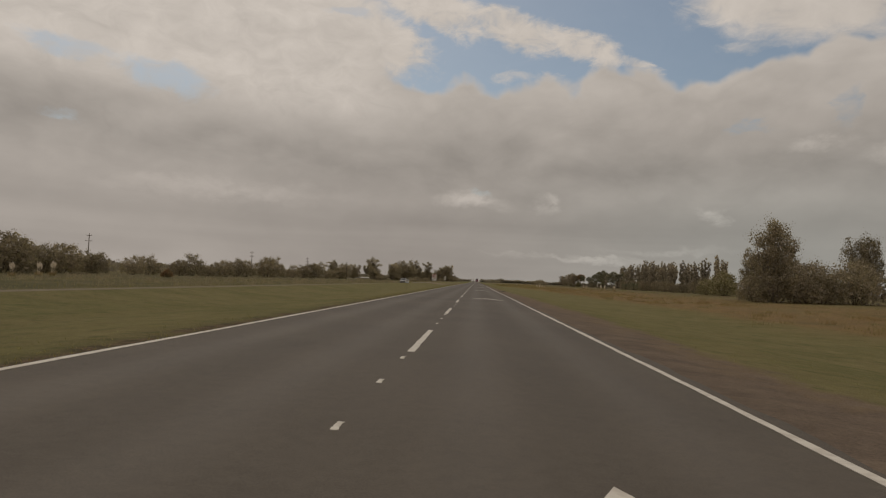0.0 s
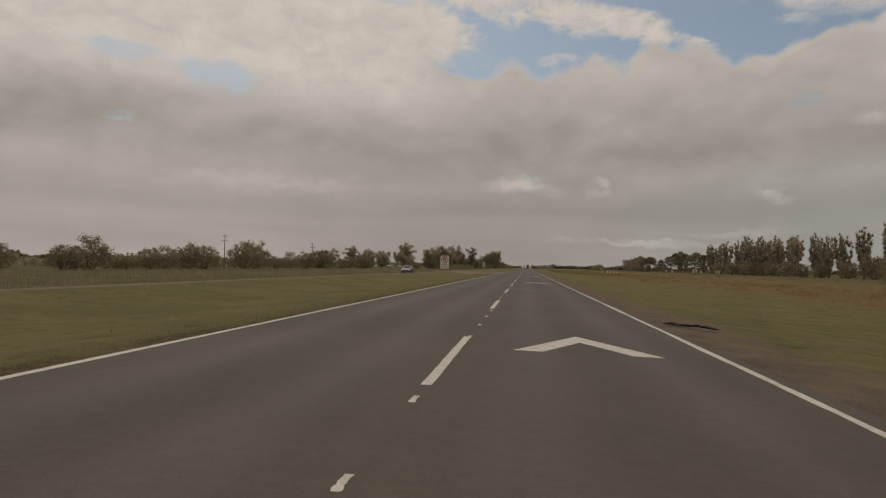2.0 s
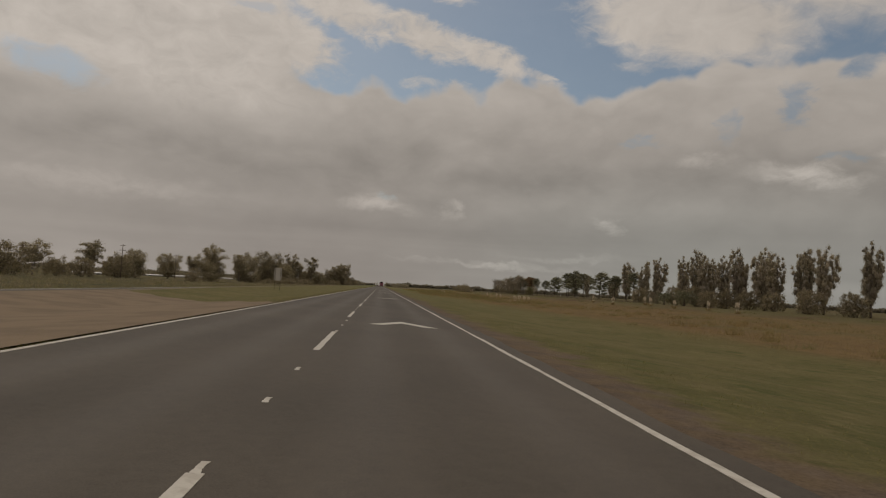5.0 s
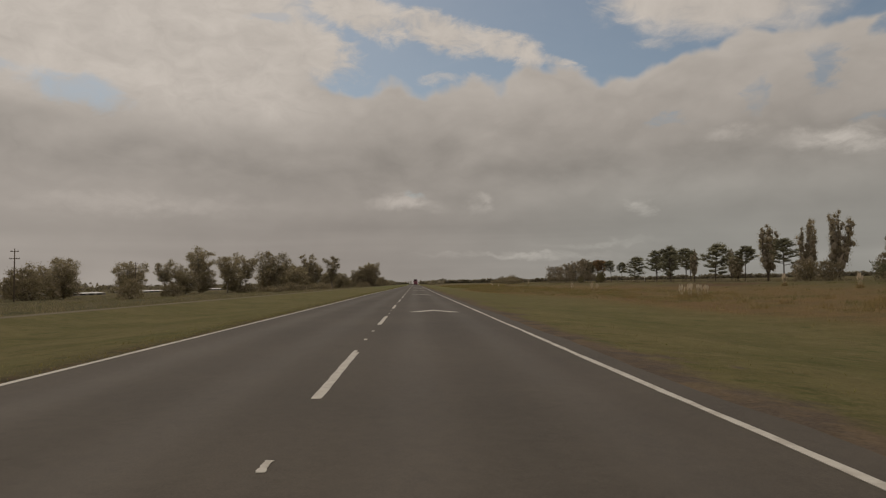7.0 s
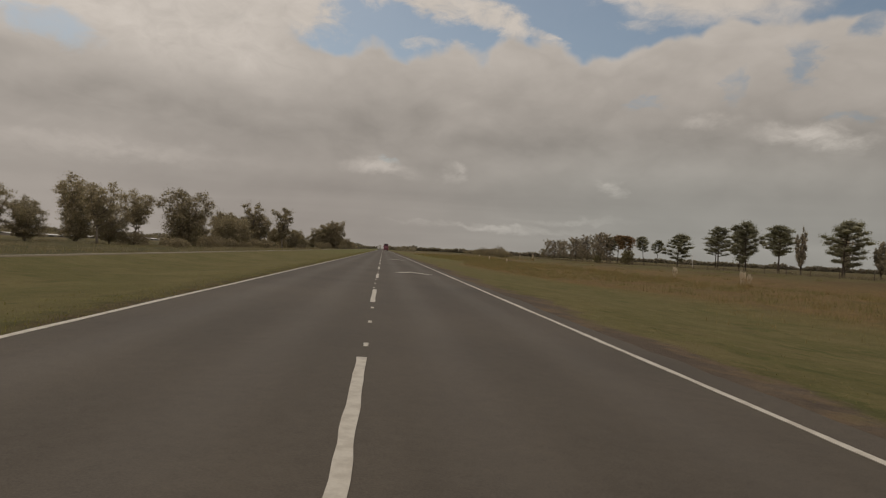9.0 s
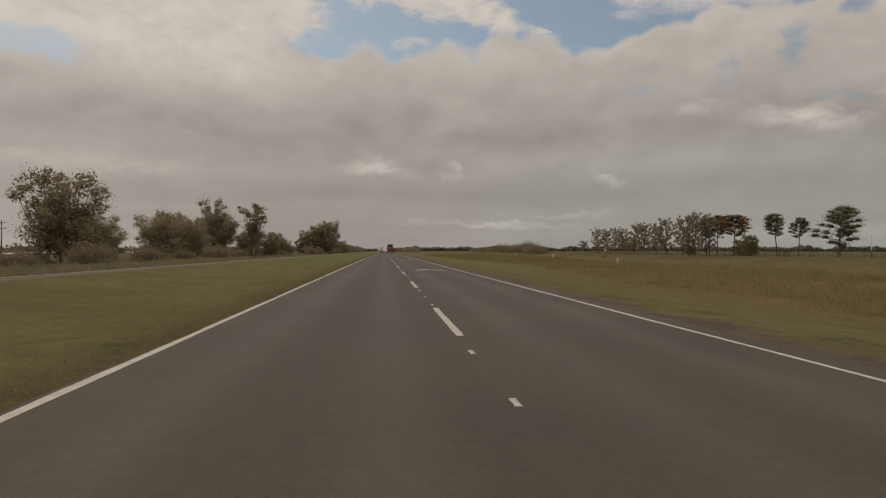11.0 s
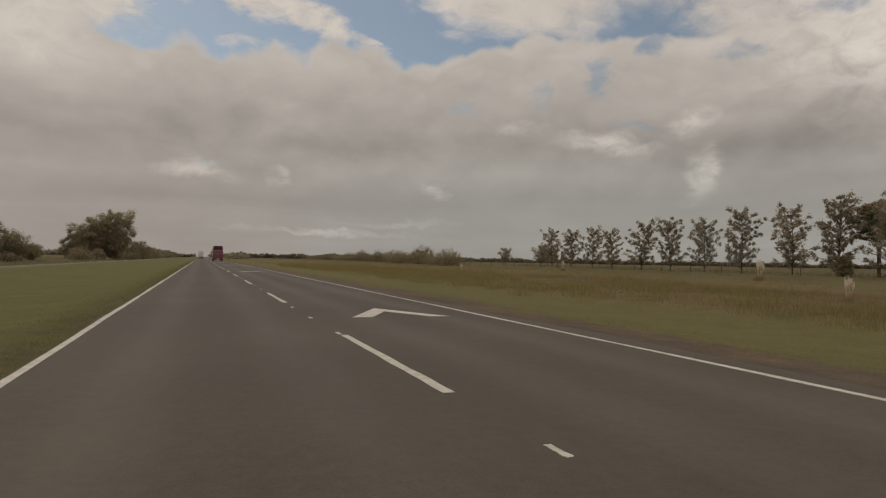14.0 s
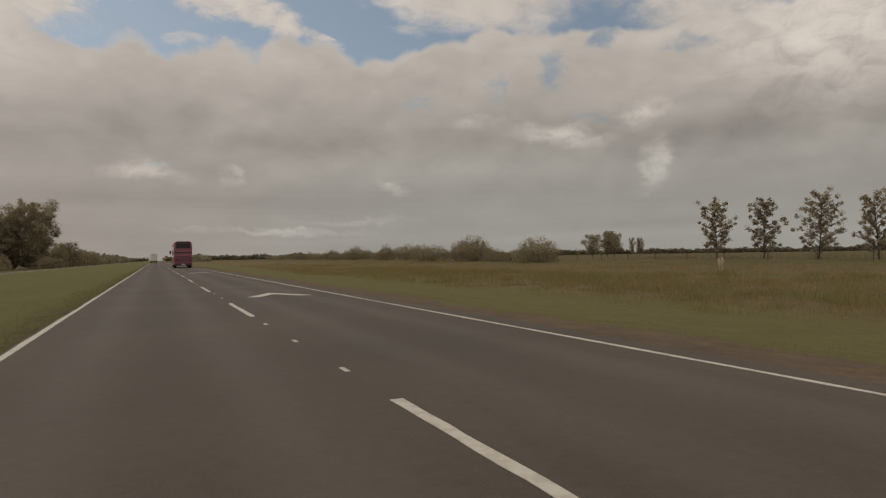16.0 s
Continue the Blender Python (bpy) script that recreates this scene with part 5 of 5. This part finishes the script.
put(pampas("pampas grass clump with pale plumes"), on(41.7, 415, 0, 0.72), on(43.2, 416, 90, 0.6), on(33.4, 345, 60, (0.75, 0.62)), on(34.7, 345.5, 200, (0.75, 0.66)), on(36.0, 346, 20, (0.75, 0.6)), on(37.2, 346.5, 120, (0.7, 0.56)), on(33, 513, 120, 0.5), on(58, 590, 10, 0.9), on(64.5, 644, 90, 0.75), on(46.7, 653, 160, 0.6), on(36.5, 562.5, 10, 0.6),
    on(66, 342, 30, 0.85), on(60, 351, 80, 0.8), on(71, 357, 140, 0.85), on(64, 300, 200, 0.8), on(68, 318, 0, 0.75), on(62, 372, 70, 0.8), on(65, 327, 20, 0.7), on(41, 431, 40, 0.7), on(-71, 107, 10, 0.95), on(-72, 105, 90, 0.85), on(-67, 92, 200, 0.8))


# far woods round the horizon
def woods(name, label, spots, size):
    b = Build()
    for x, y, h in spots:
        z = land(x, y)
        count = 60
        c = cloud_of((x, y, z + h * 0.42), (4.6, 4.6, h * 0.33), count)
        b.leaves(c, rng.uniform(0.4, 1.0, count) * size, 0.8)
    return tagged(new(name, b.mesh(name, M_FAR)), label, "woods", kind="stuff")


spots = []
for i in range(760):
    az = radians(-62 + 135 * i / 760)
    r = 1500 + 330 * noise.noise(Vector((i * 0.02, 0.0, 5.0)))
    h = 9 + 7 * noise.noise(Vector((i * 0.13, 1.0, 7.0))) + 4 * noise.noise(Vector((i * 0.6, 2.0, 3.0)))
    if abs(r * math.sin(az)) > 16:
        spots.append((r * math.sin(az), 420 + r * math.cos(az), max(h, 4)))
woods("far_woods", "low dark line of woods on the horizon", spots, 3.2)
spots = [(-30 - 12 * abs(math.sin(i * 1.7)) - (8 if i % 7 else 0), 1120 + 9 * i, 5 + 4 * abs(math.sin(i * 0.9))) for i in range(60)] + [(28 + 16 * abs(math.sin(i * 1.1)), 1260 + 12 * i, 5 + 3 * abs(math.sin(i * 0.7))) for i in range(40)]
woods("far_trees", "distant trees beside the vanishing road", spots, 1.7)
spots = [(-150 - 60 * abs(math.sin(i * 2.1)), 330 + 11 * i, 3 + 3 * abs(math.sin(i * 0.83))) for i in range(75)] + [(-112 - 22 * abs(math.sin(i * 1.3)), 90 + 6 * i, 2.6 + 1.5 * abs(math.sin(i))) for i in range(60)]
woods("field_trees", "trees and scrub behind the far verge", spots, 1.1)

# rank growth at the edge of the rough, and low scrub under the pines
tufts("weeds", "tall brown weeds at the edge of the mown verge", M_WEED, 2200, (21, 44), (330, 560), (0.15, 0.6), 26, 0.38)
tufts("weeds", "low dark weeds under the row of trees", M_BUSH, 1800, (82, 104), (400, 720), (0.4, 1.3), 18, 0.6)

# ---- signs, poles, fences ----


def panel(width, height, mat, round_by=0.06):
    """A thin sheet with rounded corners, facing -y, its centre at the origin."""
    pts = []
    for cx, cz, a0 in ((1, 1, 0), (-1, 1, 90), (-1, -1, 180), (1, -1, 270)):
        for k in range(5):
            t = radians(a0 + 22.5 * k)
            pts.append((cx * (width / 2 - round_by) + round_by * math.cos(t), cz * (height / 2 - round_by) + round_by * math.sin(t)))
    return Build().prism(pts, -0.006, 0.006, "y").mesh("panel", mat)


def legs(ob, xs, z0, z1, y=0.05):
    for x in xs:
        part("post", Build().box((x - 0.017, y - 0.017, z0), (x + 0.017, y + 0.017, z1)).mesh("post", M_POST), ob)


no_turn = thing("road_sign", "white no U-turn sign with red ring, on two posts", "road sign", pose(-8.92, 154.1, 1.64, 0, 0, 3) @ Matrix.Diagonal((0.90, 0.90, 0.93, 1)))
part("panel", panel(1.22, 1.70, M_SIGN), no_turn)
edge = part("border", Build().prism([(-0.59, -0.83), (0.59, -0.83), (0.59, 0.83), (-0.59, 0.83)], -0.0095, -0.008, "y").mesh("border", M_BLACK), no_turn, "thin black border line")
part("face", Build().prism([(-0.558, -0.798), (0.558, -0.798), (0.558, 0.798), (-0.558, 0.798)], -0.013, -0.0115, "y").mesh("face", M_SIGN), no_turn)
part("ring", Build().disc((0, -0.017, 0.30), (0, 1, 0), 0.485, 0.004, 40, 0.385).mesh("ring", M_RED), no_turn, "red prohibition ring")
wide = [(x, z) for x, z in [(0.155, 0.10)] + [(0.155 * math.cos(radians(q)), 0.36 + 0.155 * math.sin(radians(q))) for q in range(0, 181, 15)] + [(-0.155, 0.27), (-0.075, 0.27)] + [(0.075 * math.cos(radians(q)), 0.36 + 0.075 * math.sin(radians(q))) for q in range(180, -1, -15)] + [(0.075, 0.10)]]
part("arrow", Build().prism([(1.22 * x, 0.30 + 1.22 * (z - 0.27)) for x, z in wide], -0.019, -0.016, "y").prism([(-0.30, 0.30), (0.03, 0.30), (-0.14, 0.08)], -0.019, -0.016, "y").mesh("arrow", M_BLACK), no_turn, "black U-turn arrow")
slash = Matrix.Translation((0, -0.022, 0.30)) @ pose(0, 0, 0, 0, 45, 0)
part("slash", Build().box((-0.43, -0.002, -0.04), (0.43, 0.002, 0.04), slash).mesh("slash", M_RED), no_turn, "red slash across the arrow")
for words, z in (("PROHIBIDO", -0.37), ("GIRAR EN U", -0.61)):
    ob = part("lettering", text_data(words, 0.178, M_BLACK, bold=0.005), no_turn, "black sign lettering")
    ob.location = (0, -0.016, z)
legs(no_turn, (-0.35, 0.35), -2.15, 0.7)

plain_back = thing("road_sign", "back of a road sign, bare zinc sheet on posts", "road sign", pose(-12.2, 276.5, 1.88, 0, 0, -3))
part("panel", panel(0.94, 1.64, M_ZINC, 0.04), plain_back)
for x in (-0.465, 0.465):
    part("folded_edge", Build().box((x - 0.008, -0.05, -0.80), (x + 0.008, -0.006, 0.80)).mesh("folded_edge", M_ZINC), plain_back)
legs(plain_back, (-0.33, 0.33), -2.25, 0.78, -0.06)

km = thing("kilometre_marker", "white kilometre marker with black numerals and blue foot", "road sign", pose(-7.62, 81.2, 0.80, 0, 0, 3))
part("panel", panel(0.46, 0.40, M_SIGN, 0.02), km)
tab = part("tab", panel(0.26, 0.11, M_BLACK, 0.015), km, "black tab on top")
tab.location = (0, 0, 0.258)
foot = part("foot_band", Build().prism([(-0.225, -0.195), (0.225, -0.195), (0.225, -0.105), (-0.225, -0.105)], -0.012, -0.007, "y").mesh("foot_band", M_BLUE), km, "light blue band")
ob = part("lettering", text_data("126", 0.27, M_BLACK, bold=0.008), km, "black numerals")
ob.location = (0, -0.009, 0.045)
ob = part("lettering", text_data("Km", 0.11, M_SIGN), km, "white letters")
ob.location = (0, -0.009, 0.258)
part("unreadable_line", Build().box((-0.17, -0.016, -0.165), (0.17, -0.012, -0.135)).mesh("bar", M_SIGN), km)
legs(km, (0.0,), -1.2, 0.15, 0.045)


def power_pole(label):
    ob = thing("power_pole", label, "pole", group="power poles")
    part("pole", Build().tube([(0, 0, -0.5), (0, 0, 4.5), (0, 0, 9.4)], [0.16, 0.13, 0.09], 8).mesh("pole", M_WOOD, True), ob)
    for z, half_width in ((8.9, 0.75), (7.6, 0.95)):
        arm = part("crossarm", Build().box((-half_width, -0.06, z - 0.06), (half_width, 0.06, z + 0.06)).mesh("crossarm", M_WOOD), ob)
        for x in (-half_width + 0.1, 0.0 if z > 8 else 0.3, half_width - 0.1):
            part("insulator", Build().tube([(x, 0, z + 0.06), (x, 0, z + 0.13), (x, 0, z + 0.26)], [0.03, 0.06, 0.03], 8).mesh("insulator", M_CONCRETE), arm)
    return ob


put(power_pole("wooden power pole with two crossarms"), on(-105, 172, 8, (1, 1.15)), on(-95, 273, 8, (1, 1.15)), on(-112, 88, 8, (1, 1.15)), on(-88, 338, 8, (1, 1.15)), on(-80, 403, 8, (1, 1.15)), on(-84, 470, 8, (1, 1.1)), on(-72, 760, 8), on(-78, 560, 8, 0.9))
# the field fence
fence = thing("wire_fence", "old wire fence with wooden posts along the field", "fence", pose(83, 430, 0))
post = rounded(Build().box((-0.06, -0.06, -0.4), (0.06, 0.06, 1.25)).mesh("post", M_WOOD), 0.015, 1)
for k in range(44):
    y = 8.0 * k
    ob = part("post", post, fence)
    ob.location, ob.rotation_euler = (0.3 * math.sin(k * 1.3), y, land(83, 430 + y)), (radians(2 * math.sin(k * 2.7)), radians(2.5 * math.sin(k * 1.9)), k)
for h in (0.35, 0.7, 1.05):
    part("wire", Build().tube([(0.07 + 0.3 * math.sin(k * 1.3), 8.0 * k, land(83, 430 + 8.0 * k) + h) for k in range(44)], [0.006] * 44, 4).mesh("wire", M_STEEL), fence)
gate = thing("field_gate", "low wooden rail gate by the pines", "gate", pose(80, 546, land(80, 546), 0, 0, 80))
for x in (-2.2, 0.0, 2.2):
    part("gate_post", Build().box((x - 0.07, -0.07, -0.3), (x + 0.07, 0.07, 1.3)).mesh("gate_post", M_WOOD), gate)
for z in (0.45, 0.95):
    part("rail", Build().box((-2.3, -0.12, z), (2.3, -0.07, z + 0.12)).mesh("rail", M_WOOD), gate)
marker = thing("marker_post", "slim white marker post in the field", "post", pose(103, 551, land(103, 551)))
part("shaft", Build().tube([(0, 0, -0.3), (0, 0, 2.0), (0, 0, 4.3)], [0.11, 0.10, 0.09], 10).mesh("shaft", M_WHITEPOST, True), marker)
part("cap", Build().tube([(0, 0, 4.3), (0, 0, 4.36), (0, 0, 4.42)], [0.12, 0.12, 0.04], 10).mesh("cap", M_ZINC), marker)
rubber = Build()
for k in range(9):
    s = k / 8
    rubber.box((-0.09, -0.07, 0.005), (0.10, 0.07, 0.03 + 0.02 * (k % 2)), pose(4.35 + 0.75 * s, 92.0 - 0.9 * s + 0.1 * math.sin(k * 1.4), land(4.6, 92) + 0.03, 0, 8 * math.sin(k), -50 + 10 * math.sin(k * 2)))
tagged(new("tyre_strip", rubber.mesh("tyre_strip", M_RUBBER)), "torn strip of black tyre tread on the gravel", "tyre scrap")
# long low farm sheds behind the gum trees
def shed(length, label):
    ob = thing("farm_shed", label, "shed", group="farm sheds")
    part("wall", Build().box((-5, 0, -1), (5, length, 2.2)).mesh("wall", M_SHEDWALL), ob)
    part("roof", Build().prism([(-5.4, 2.2), (0, 3.5), (5.4, 2.2), (5.4, 2.32), (0, 3.64), (-5.4, 2.32)], -0.4, length + 0.4, "y").mesh("roof", M_SHED), ob)
    # the wall is whole: black slabs on it stand in for shaded openings
    for k in range(int(length // 8)):
        part("opening", Build().box((5.002, 3 + 8 * k, 0.4), (5.06, 7.5 + 8 * k, 1.7)).mesh("opening", M_BLACK), ob, "black slab painted as a shaded side opening")
    return ob


put(shed(84, "long low farm shed with a white roof"), on(-148, 610, 0, (1.0, 0.36)), on(-152, 705, 0, (1.0, 0.4)), on(-146, 800, 0, (1.0, 0.4)), on(-128, 470, 0, (0.8, 0.32)))


# ---- vehicles ----
def wheel(ob, x, y, r, wide, turn_out):
    tyre = part("wheel", Build().disc((x, y, r), (1, 0, 0), r, wide, 28, r * 0.62).mesh("tyre", M_RUBBER), ob, "black rubber tyre")
    part("rim", Build().disc((x + turn_out * wide * 0.1, y, r), (1, 0, 0), r * 0.62, wide * 0.7, 20).mesh("rim", M_RIM), tyre, "grey steel rim")


# the double-deck coach, its tail towards the camera
coach = thing("coach", "magenta double-deck coach seen from behind on the road", "bus", pose(2.0, 713, 0.01))
side = [(-1.27, 0.42), (1.27, 0.42), (1.27, 3.35), (1.13, 3.92), (0.85, 4.02), (-0.85, 4.02), (-1.13, 3.92), (-1.27, 3.35)]
part("body", rounded(Build().prism(side, 0.0, 13.6, "y").mesh("body", M_BUS, False), 0.05), coach)
part("rear_window", Build().prism([(-1.02, 2.95), (1.02, 2.95), (0.98, 3.70), (-0.98, 3.70)], -0.03, 0.06, "y").mesh("rear_window", M_GLASS), coach, "dark tinted rear window")
part("upper_band", Build().prism([(-1.10, 3.74), (1.10, 3.74), (0.86, 3.96), (-0.86, 3.96)], -0.02, 0.06, "y").mesh("upper_band", M_BUSDARK), coach, "dark roof band")
part("middle_band", Build().prism([(-1.2, 2.20), (1.2, 2.20), (1.2, 2.42), (-1.2, 2.42)], -0.015, 0.05, "y").mesh("middle_band", M_BUSDARK), coach, "dark band")
part("engine_hatch", Build().prism([(-0.95, 0.85), (0.95, 0.85), (0.95, 1.75), (-0.95, 1.75)], -0.02, 0.05, "y").mesh("engine_hatch", M_BUSDARK), coach, "dark engine hatch")
for k in range(6):
    part("grille_slat", Build().box((-0.85, -0.035, 0.95 + 0.12 * k), (0.85, -0.02, 1.0 + 0.12 * k)).mesh("grille_slat", M_BUS), coach)
part("bumper", rounded(Build().box((-1.24, -0.12, 0.36), (1.24, 0.1, 0.72)).mesh("bumper", M_BUSDARK), 0.04), coach)
part("number_plate", Build().box((-0.26, -0.135, 0.48), (0.26, -0.122, 0.62)).mesh("number_plate", M_SIGN), coach, "white number plate")
for sx in (-1, 1):
    for z0, z1 in ((0.9, 1.25), (1.3, 1.6)):
        part("tail_light", Build().box((sx * 1.09 - 0.09, -0.03, z0), (sx * 1.09 + 0.09, 0.02, z1)).mesh("tail_light", M_LAMP), coach, "red tail light")
    for z0, z1 in ((1.45, 2.1), (2.55, 3.3)):
        part("side_window", Build().box((sx * 1.275 - 0.012, 0.9, z0), (sx * 1.275 + 0.012, 12.6, z1)).mesh("side_window", M_GLASS), coach, "dark tinted side windows")
    part("mirror", rounded(Build().box((sx * 1.52 - 0.12, 13.3, 2.2), (sx * 1.52 + 0.12, 13.5, 2.75)).mesh("mirror", M_BLACK), 0.03), coach)
    part("mirror_arm", Build().tube([(sx * 1.2, 13.4, 2.9), (sx * 1.5, 13.4, 2.7)], [0.03, 0.03], 6).mesh("mirror_arm", M_BLACK), coach)
    for y in (2.4, 3.7, 10.8):
        wheel(coach, sx * 1.08, y, 0.5, 0.32, sx)

# the silver hatchback on the far carriageway, its front towards the camera
car = thing("car", "silver hatchback on the far carriageway", "car", pose(-20.4, 191.8, -0.44))
outline = [(-2.05, 0.28), (2.05, 0.30), (2.08, 0.62), (2.02, 0.92), (1.75, 1.02), (1.25, 1.44), (0.4, 1.50), (-0.35, 1.44), (-1.10, 0.98), (-1.85, 0.84), (-2.08, 0.62)]
bm = bmesh.new()
for sx, inset in ((-1, 1), (-0.5, 0.5), (0.5, 0.5), (1, 1)):
    for y, z in outline:
        narrow = 0.86 - (0.20 * max(0, (z - 0.92) / 0.55) if inset == 1 else 0) - (0.10 if abs(y) > 1.9 and inset == 1 else 0)
        bm.verts.new((sx * narrow if inset == 1 else sx * 0.9, y * (1.0 if inset == 1 else 1.02), z * (1.0 if inset == 1 else 1.012)))
bm.verts.ensure_lookup_table()
n = len(outline)
for j in range(3):
    for k in range(n):
        bm.faces.new([bm.verts[j * n + k], bm.verts[(j + 1) * n + k], bm.verts[(j + 1) * n + (k + 1) % n], bm.verts[j * n + (k + 1) % n]])
bm.faces.new([bm.verts[k] for k in range(n)])
bm.faces.new([bm.verts[3 * n + k] for k in range(n - 1, -1, -1)])
bmesh.ops.recalc_face_normals(bm, faces=bm.faces)
body = bpy.data.meshes.new("body")
bm.to_mesh(body)
bm.free()
body.materials.append(M_SILVER)
part("body", rounded(body, 0.05, 2, 0.35), car)
part("windscreen", Build().add([(-0.66, -1.06, 1.03), (0.66, -1.06, 1.03), (0.55, -0.41, 1.445), (-0.55, -0.41, 1.445), (-0.66, -1.04, 1.01), (0.66, -1.04, 1.01), (0.55, -0.39, 1.42), (-0.55, -0.39, 1.42)], [(0, 1, 2, 3), (4, 7, 6, 5), (0, 4, 5, 1), (1, 5, 6, 2), (2, 6, 7, 3), (3, 7, 4, 0)]).mesh("windscreen", M_GLASS), car, "dark windscreen")
for sx in (-1, 1):
    q = [(-0.92, 1.0), (1.45, 1.02), (1.05, 1.38), (0.35, 1.43), (-0.28, 1.38)]
    pts = [(sx * (0.885 - 0.20 * (z - 0.92) / 0.55), y, z) for y, z in q] + [(sx * (0.84 - 0.20 * (z - 0.92) / 0.55), y, z) for y, z in q]
    part("side_window", Build().add(pts, [(0, 1, 2, 3, 4), (9, 8, 7, 6, 5)] + [(k, (k + 1) % 5, 5 + (k + 1) % 5, 5 + k) for k in range(5)]).mesh("side_window", M_GLASS), car, "dark side window")
    part("headlight", rounded(Build().box((sx * 0.62 - 0.17, -2.12, 0.66), (sx * 0.62 + 0.17, -1.9, 0.80)).mesh("headlight", M_CLEAR), 0.03), car, "clear headlight")
    part("door_mirror", rounded(Build().box((sx * 0.97 - 0.1, -0.82, 0.98), (sx * 0.97 + 0.1, -0.68, 1.12)).mesh("door_mirror", M_SILVER), 0.03), car)
    for y in (-1.30, 1.28):
        wheel(car, sx * 0.76, y, 0.31, 0.2, sx)
part("grille", Build().box((-0.42, -2.125, 0.64), (0.42, -2.0, 0.78)).mesh("grille", M_BLACK), car, "black grille")
part("lower_grille", Build().box((-0.6, -2.115, 0.36), (0.6, -2.0, 0.50)).mesh("lower_grille", M_BLACK), car, "black air intake")
part("number_plate", Build().box((-0.2, -2.14, 0.53), (0.2, -2.126, 0.62)).mesh("number_plate", M_SIGN), car, "white number plate")

# the white lorry far ahead
lorry = thing("lorry", "white box lorry far ahead seen from behind", "truck", pose(-2.3, 913.5, 0.01, 0, 0, 180))
part("cab", rounded(Build().prism([(-1.22, 0.5), (1.22, 0.5), (1.22, 2.7), (1.05, 3.1), (-1.05, 3.1), (-1.22, 2.7)], 0, 2.0, "y").mesh("cab", M_WHITE), 0.06), lorry)
part("windscreen", Build().prism([(-1.05, 1.75), (1.05, 1.75), (1.0, 2.6), (-1.0, 2.6)], -0.03, 0.05, "y").mesh("windscreen", M_GLASS), lorry, "dark windscreen")
part("grille", Build().box((-0.8, -0.03, 0.9), (0.8, 0.02, 1.5)).mesh("grille", M_BLACK), lorry, "black grille")
part("bumper", rounded(Build().box((-1.23, -0.12, 0.4), (1.23, 0.1, 0.8)).mesh("bumper", M_STEEL), 0.04), lorry)
part("cargo_box", rounded(Build().box((-1.27, 2.3, 1.0), (1.27, 13.5, 3.95)).mesh("cargo_box", M_WHITE), 0.04), lorry)
for sx in (-1, 1):
    part("rear_door", Build().box((sx * 0.62 - 0.58, 13.5, 1.15), (sx * 0.62 + 0.58, 13.53, 3.8)).mesh("rear_door", M_WHITE), lorry)
    part("tail_light", Build().box((sx * 1.05 - 0.12, 13.5, 0.75), (sx * 1.05 + 0.12, 13.55, 0.93)).mesh("tail_light", M_LAMP), lorry, "red tail light")
part("chassis", Build().box((-0.5, 0.8, 0.6), (0.5, 13.2, 1.0)).mesh("chassis", M_STEEL), lorry)
for sx in (-1, 1):
    part("headlight", Build().box((sx * 0.95 - 0.15, -0.14, 0.62), (sx * 0.95 + 0.15, -0.1, 0.78)).mesh("headlight", M_CLEAR), lorry, "clear headlight")
    for y in (1.0, 3.2, 10.6, 11.9):
        wheel(lorry, sx * 1.02, y, 0.48, 0.3, sx)
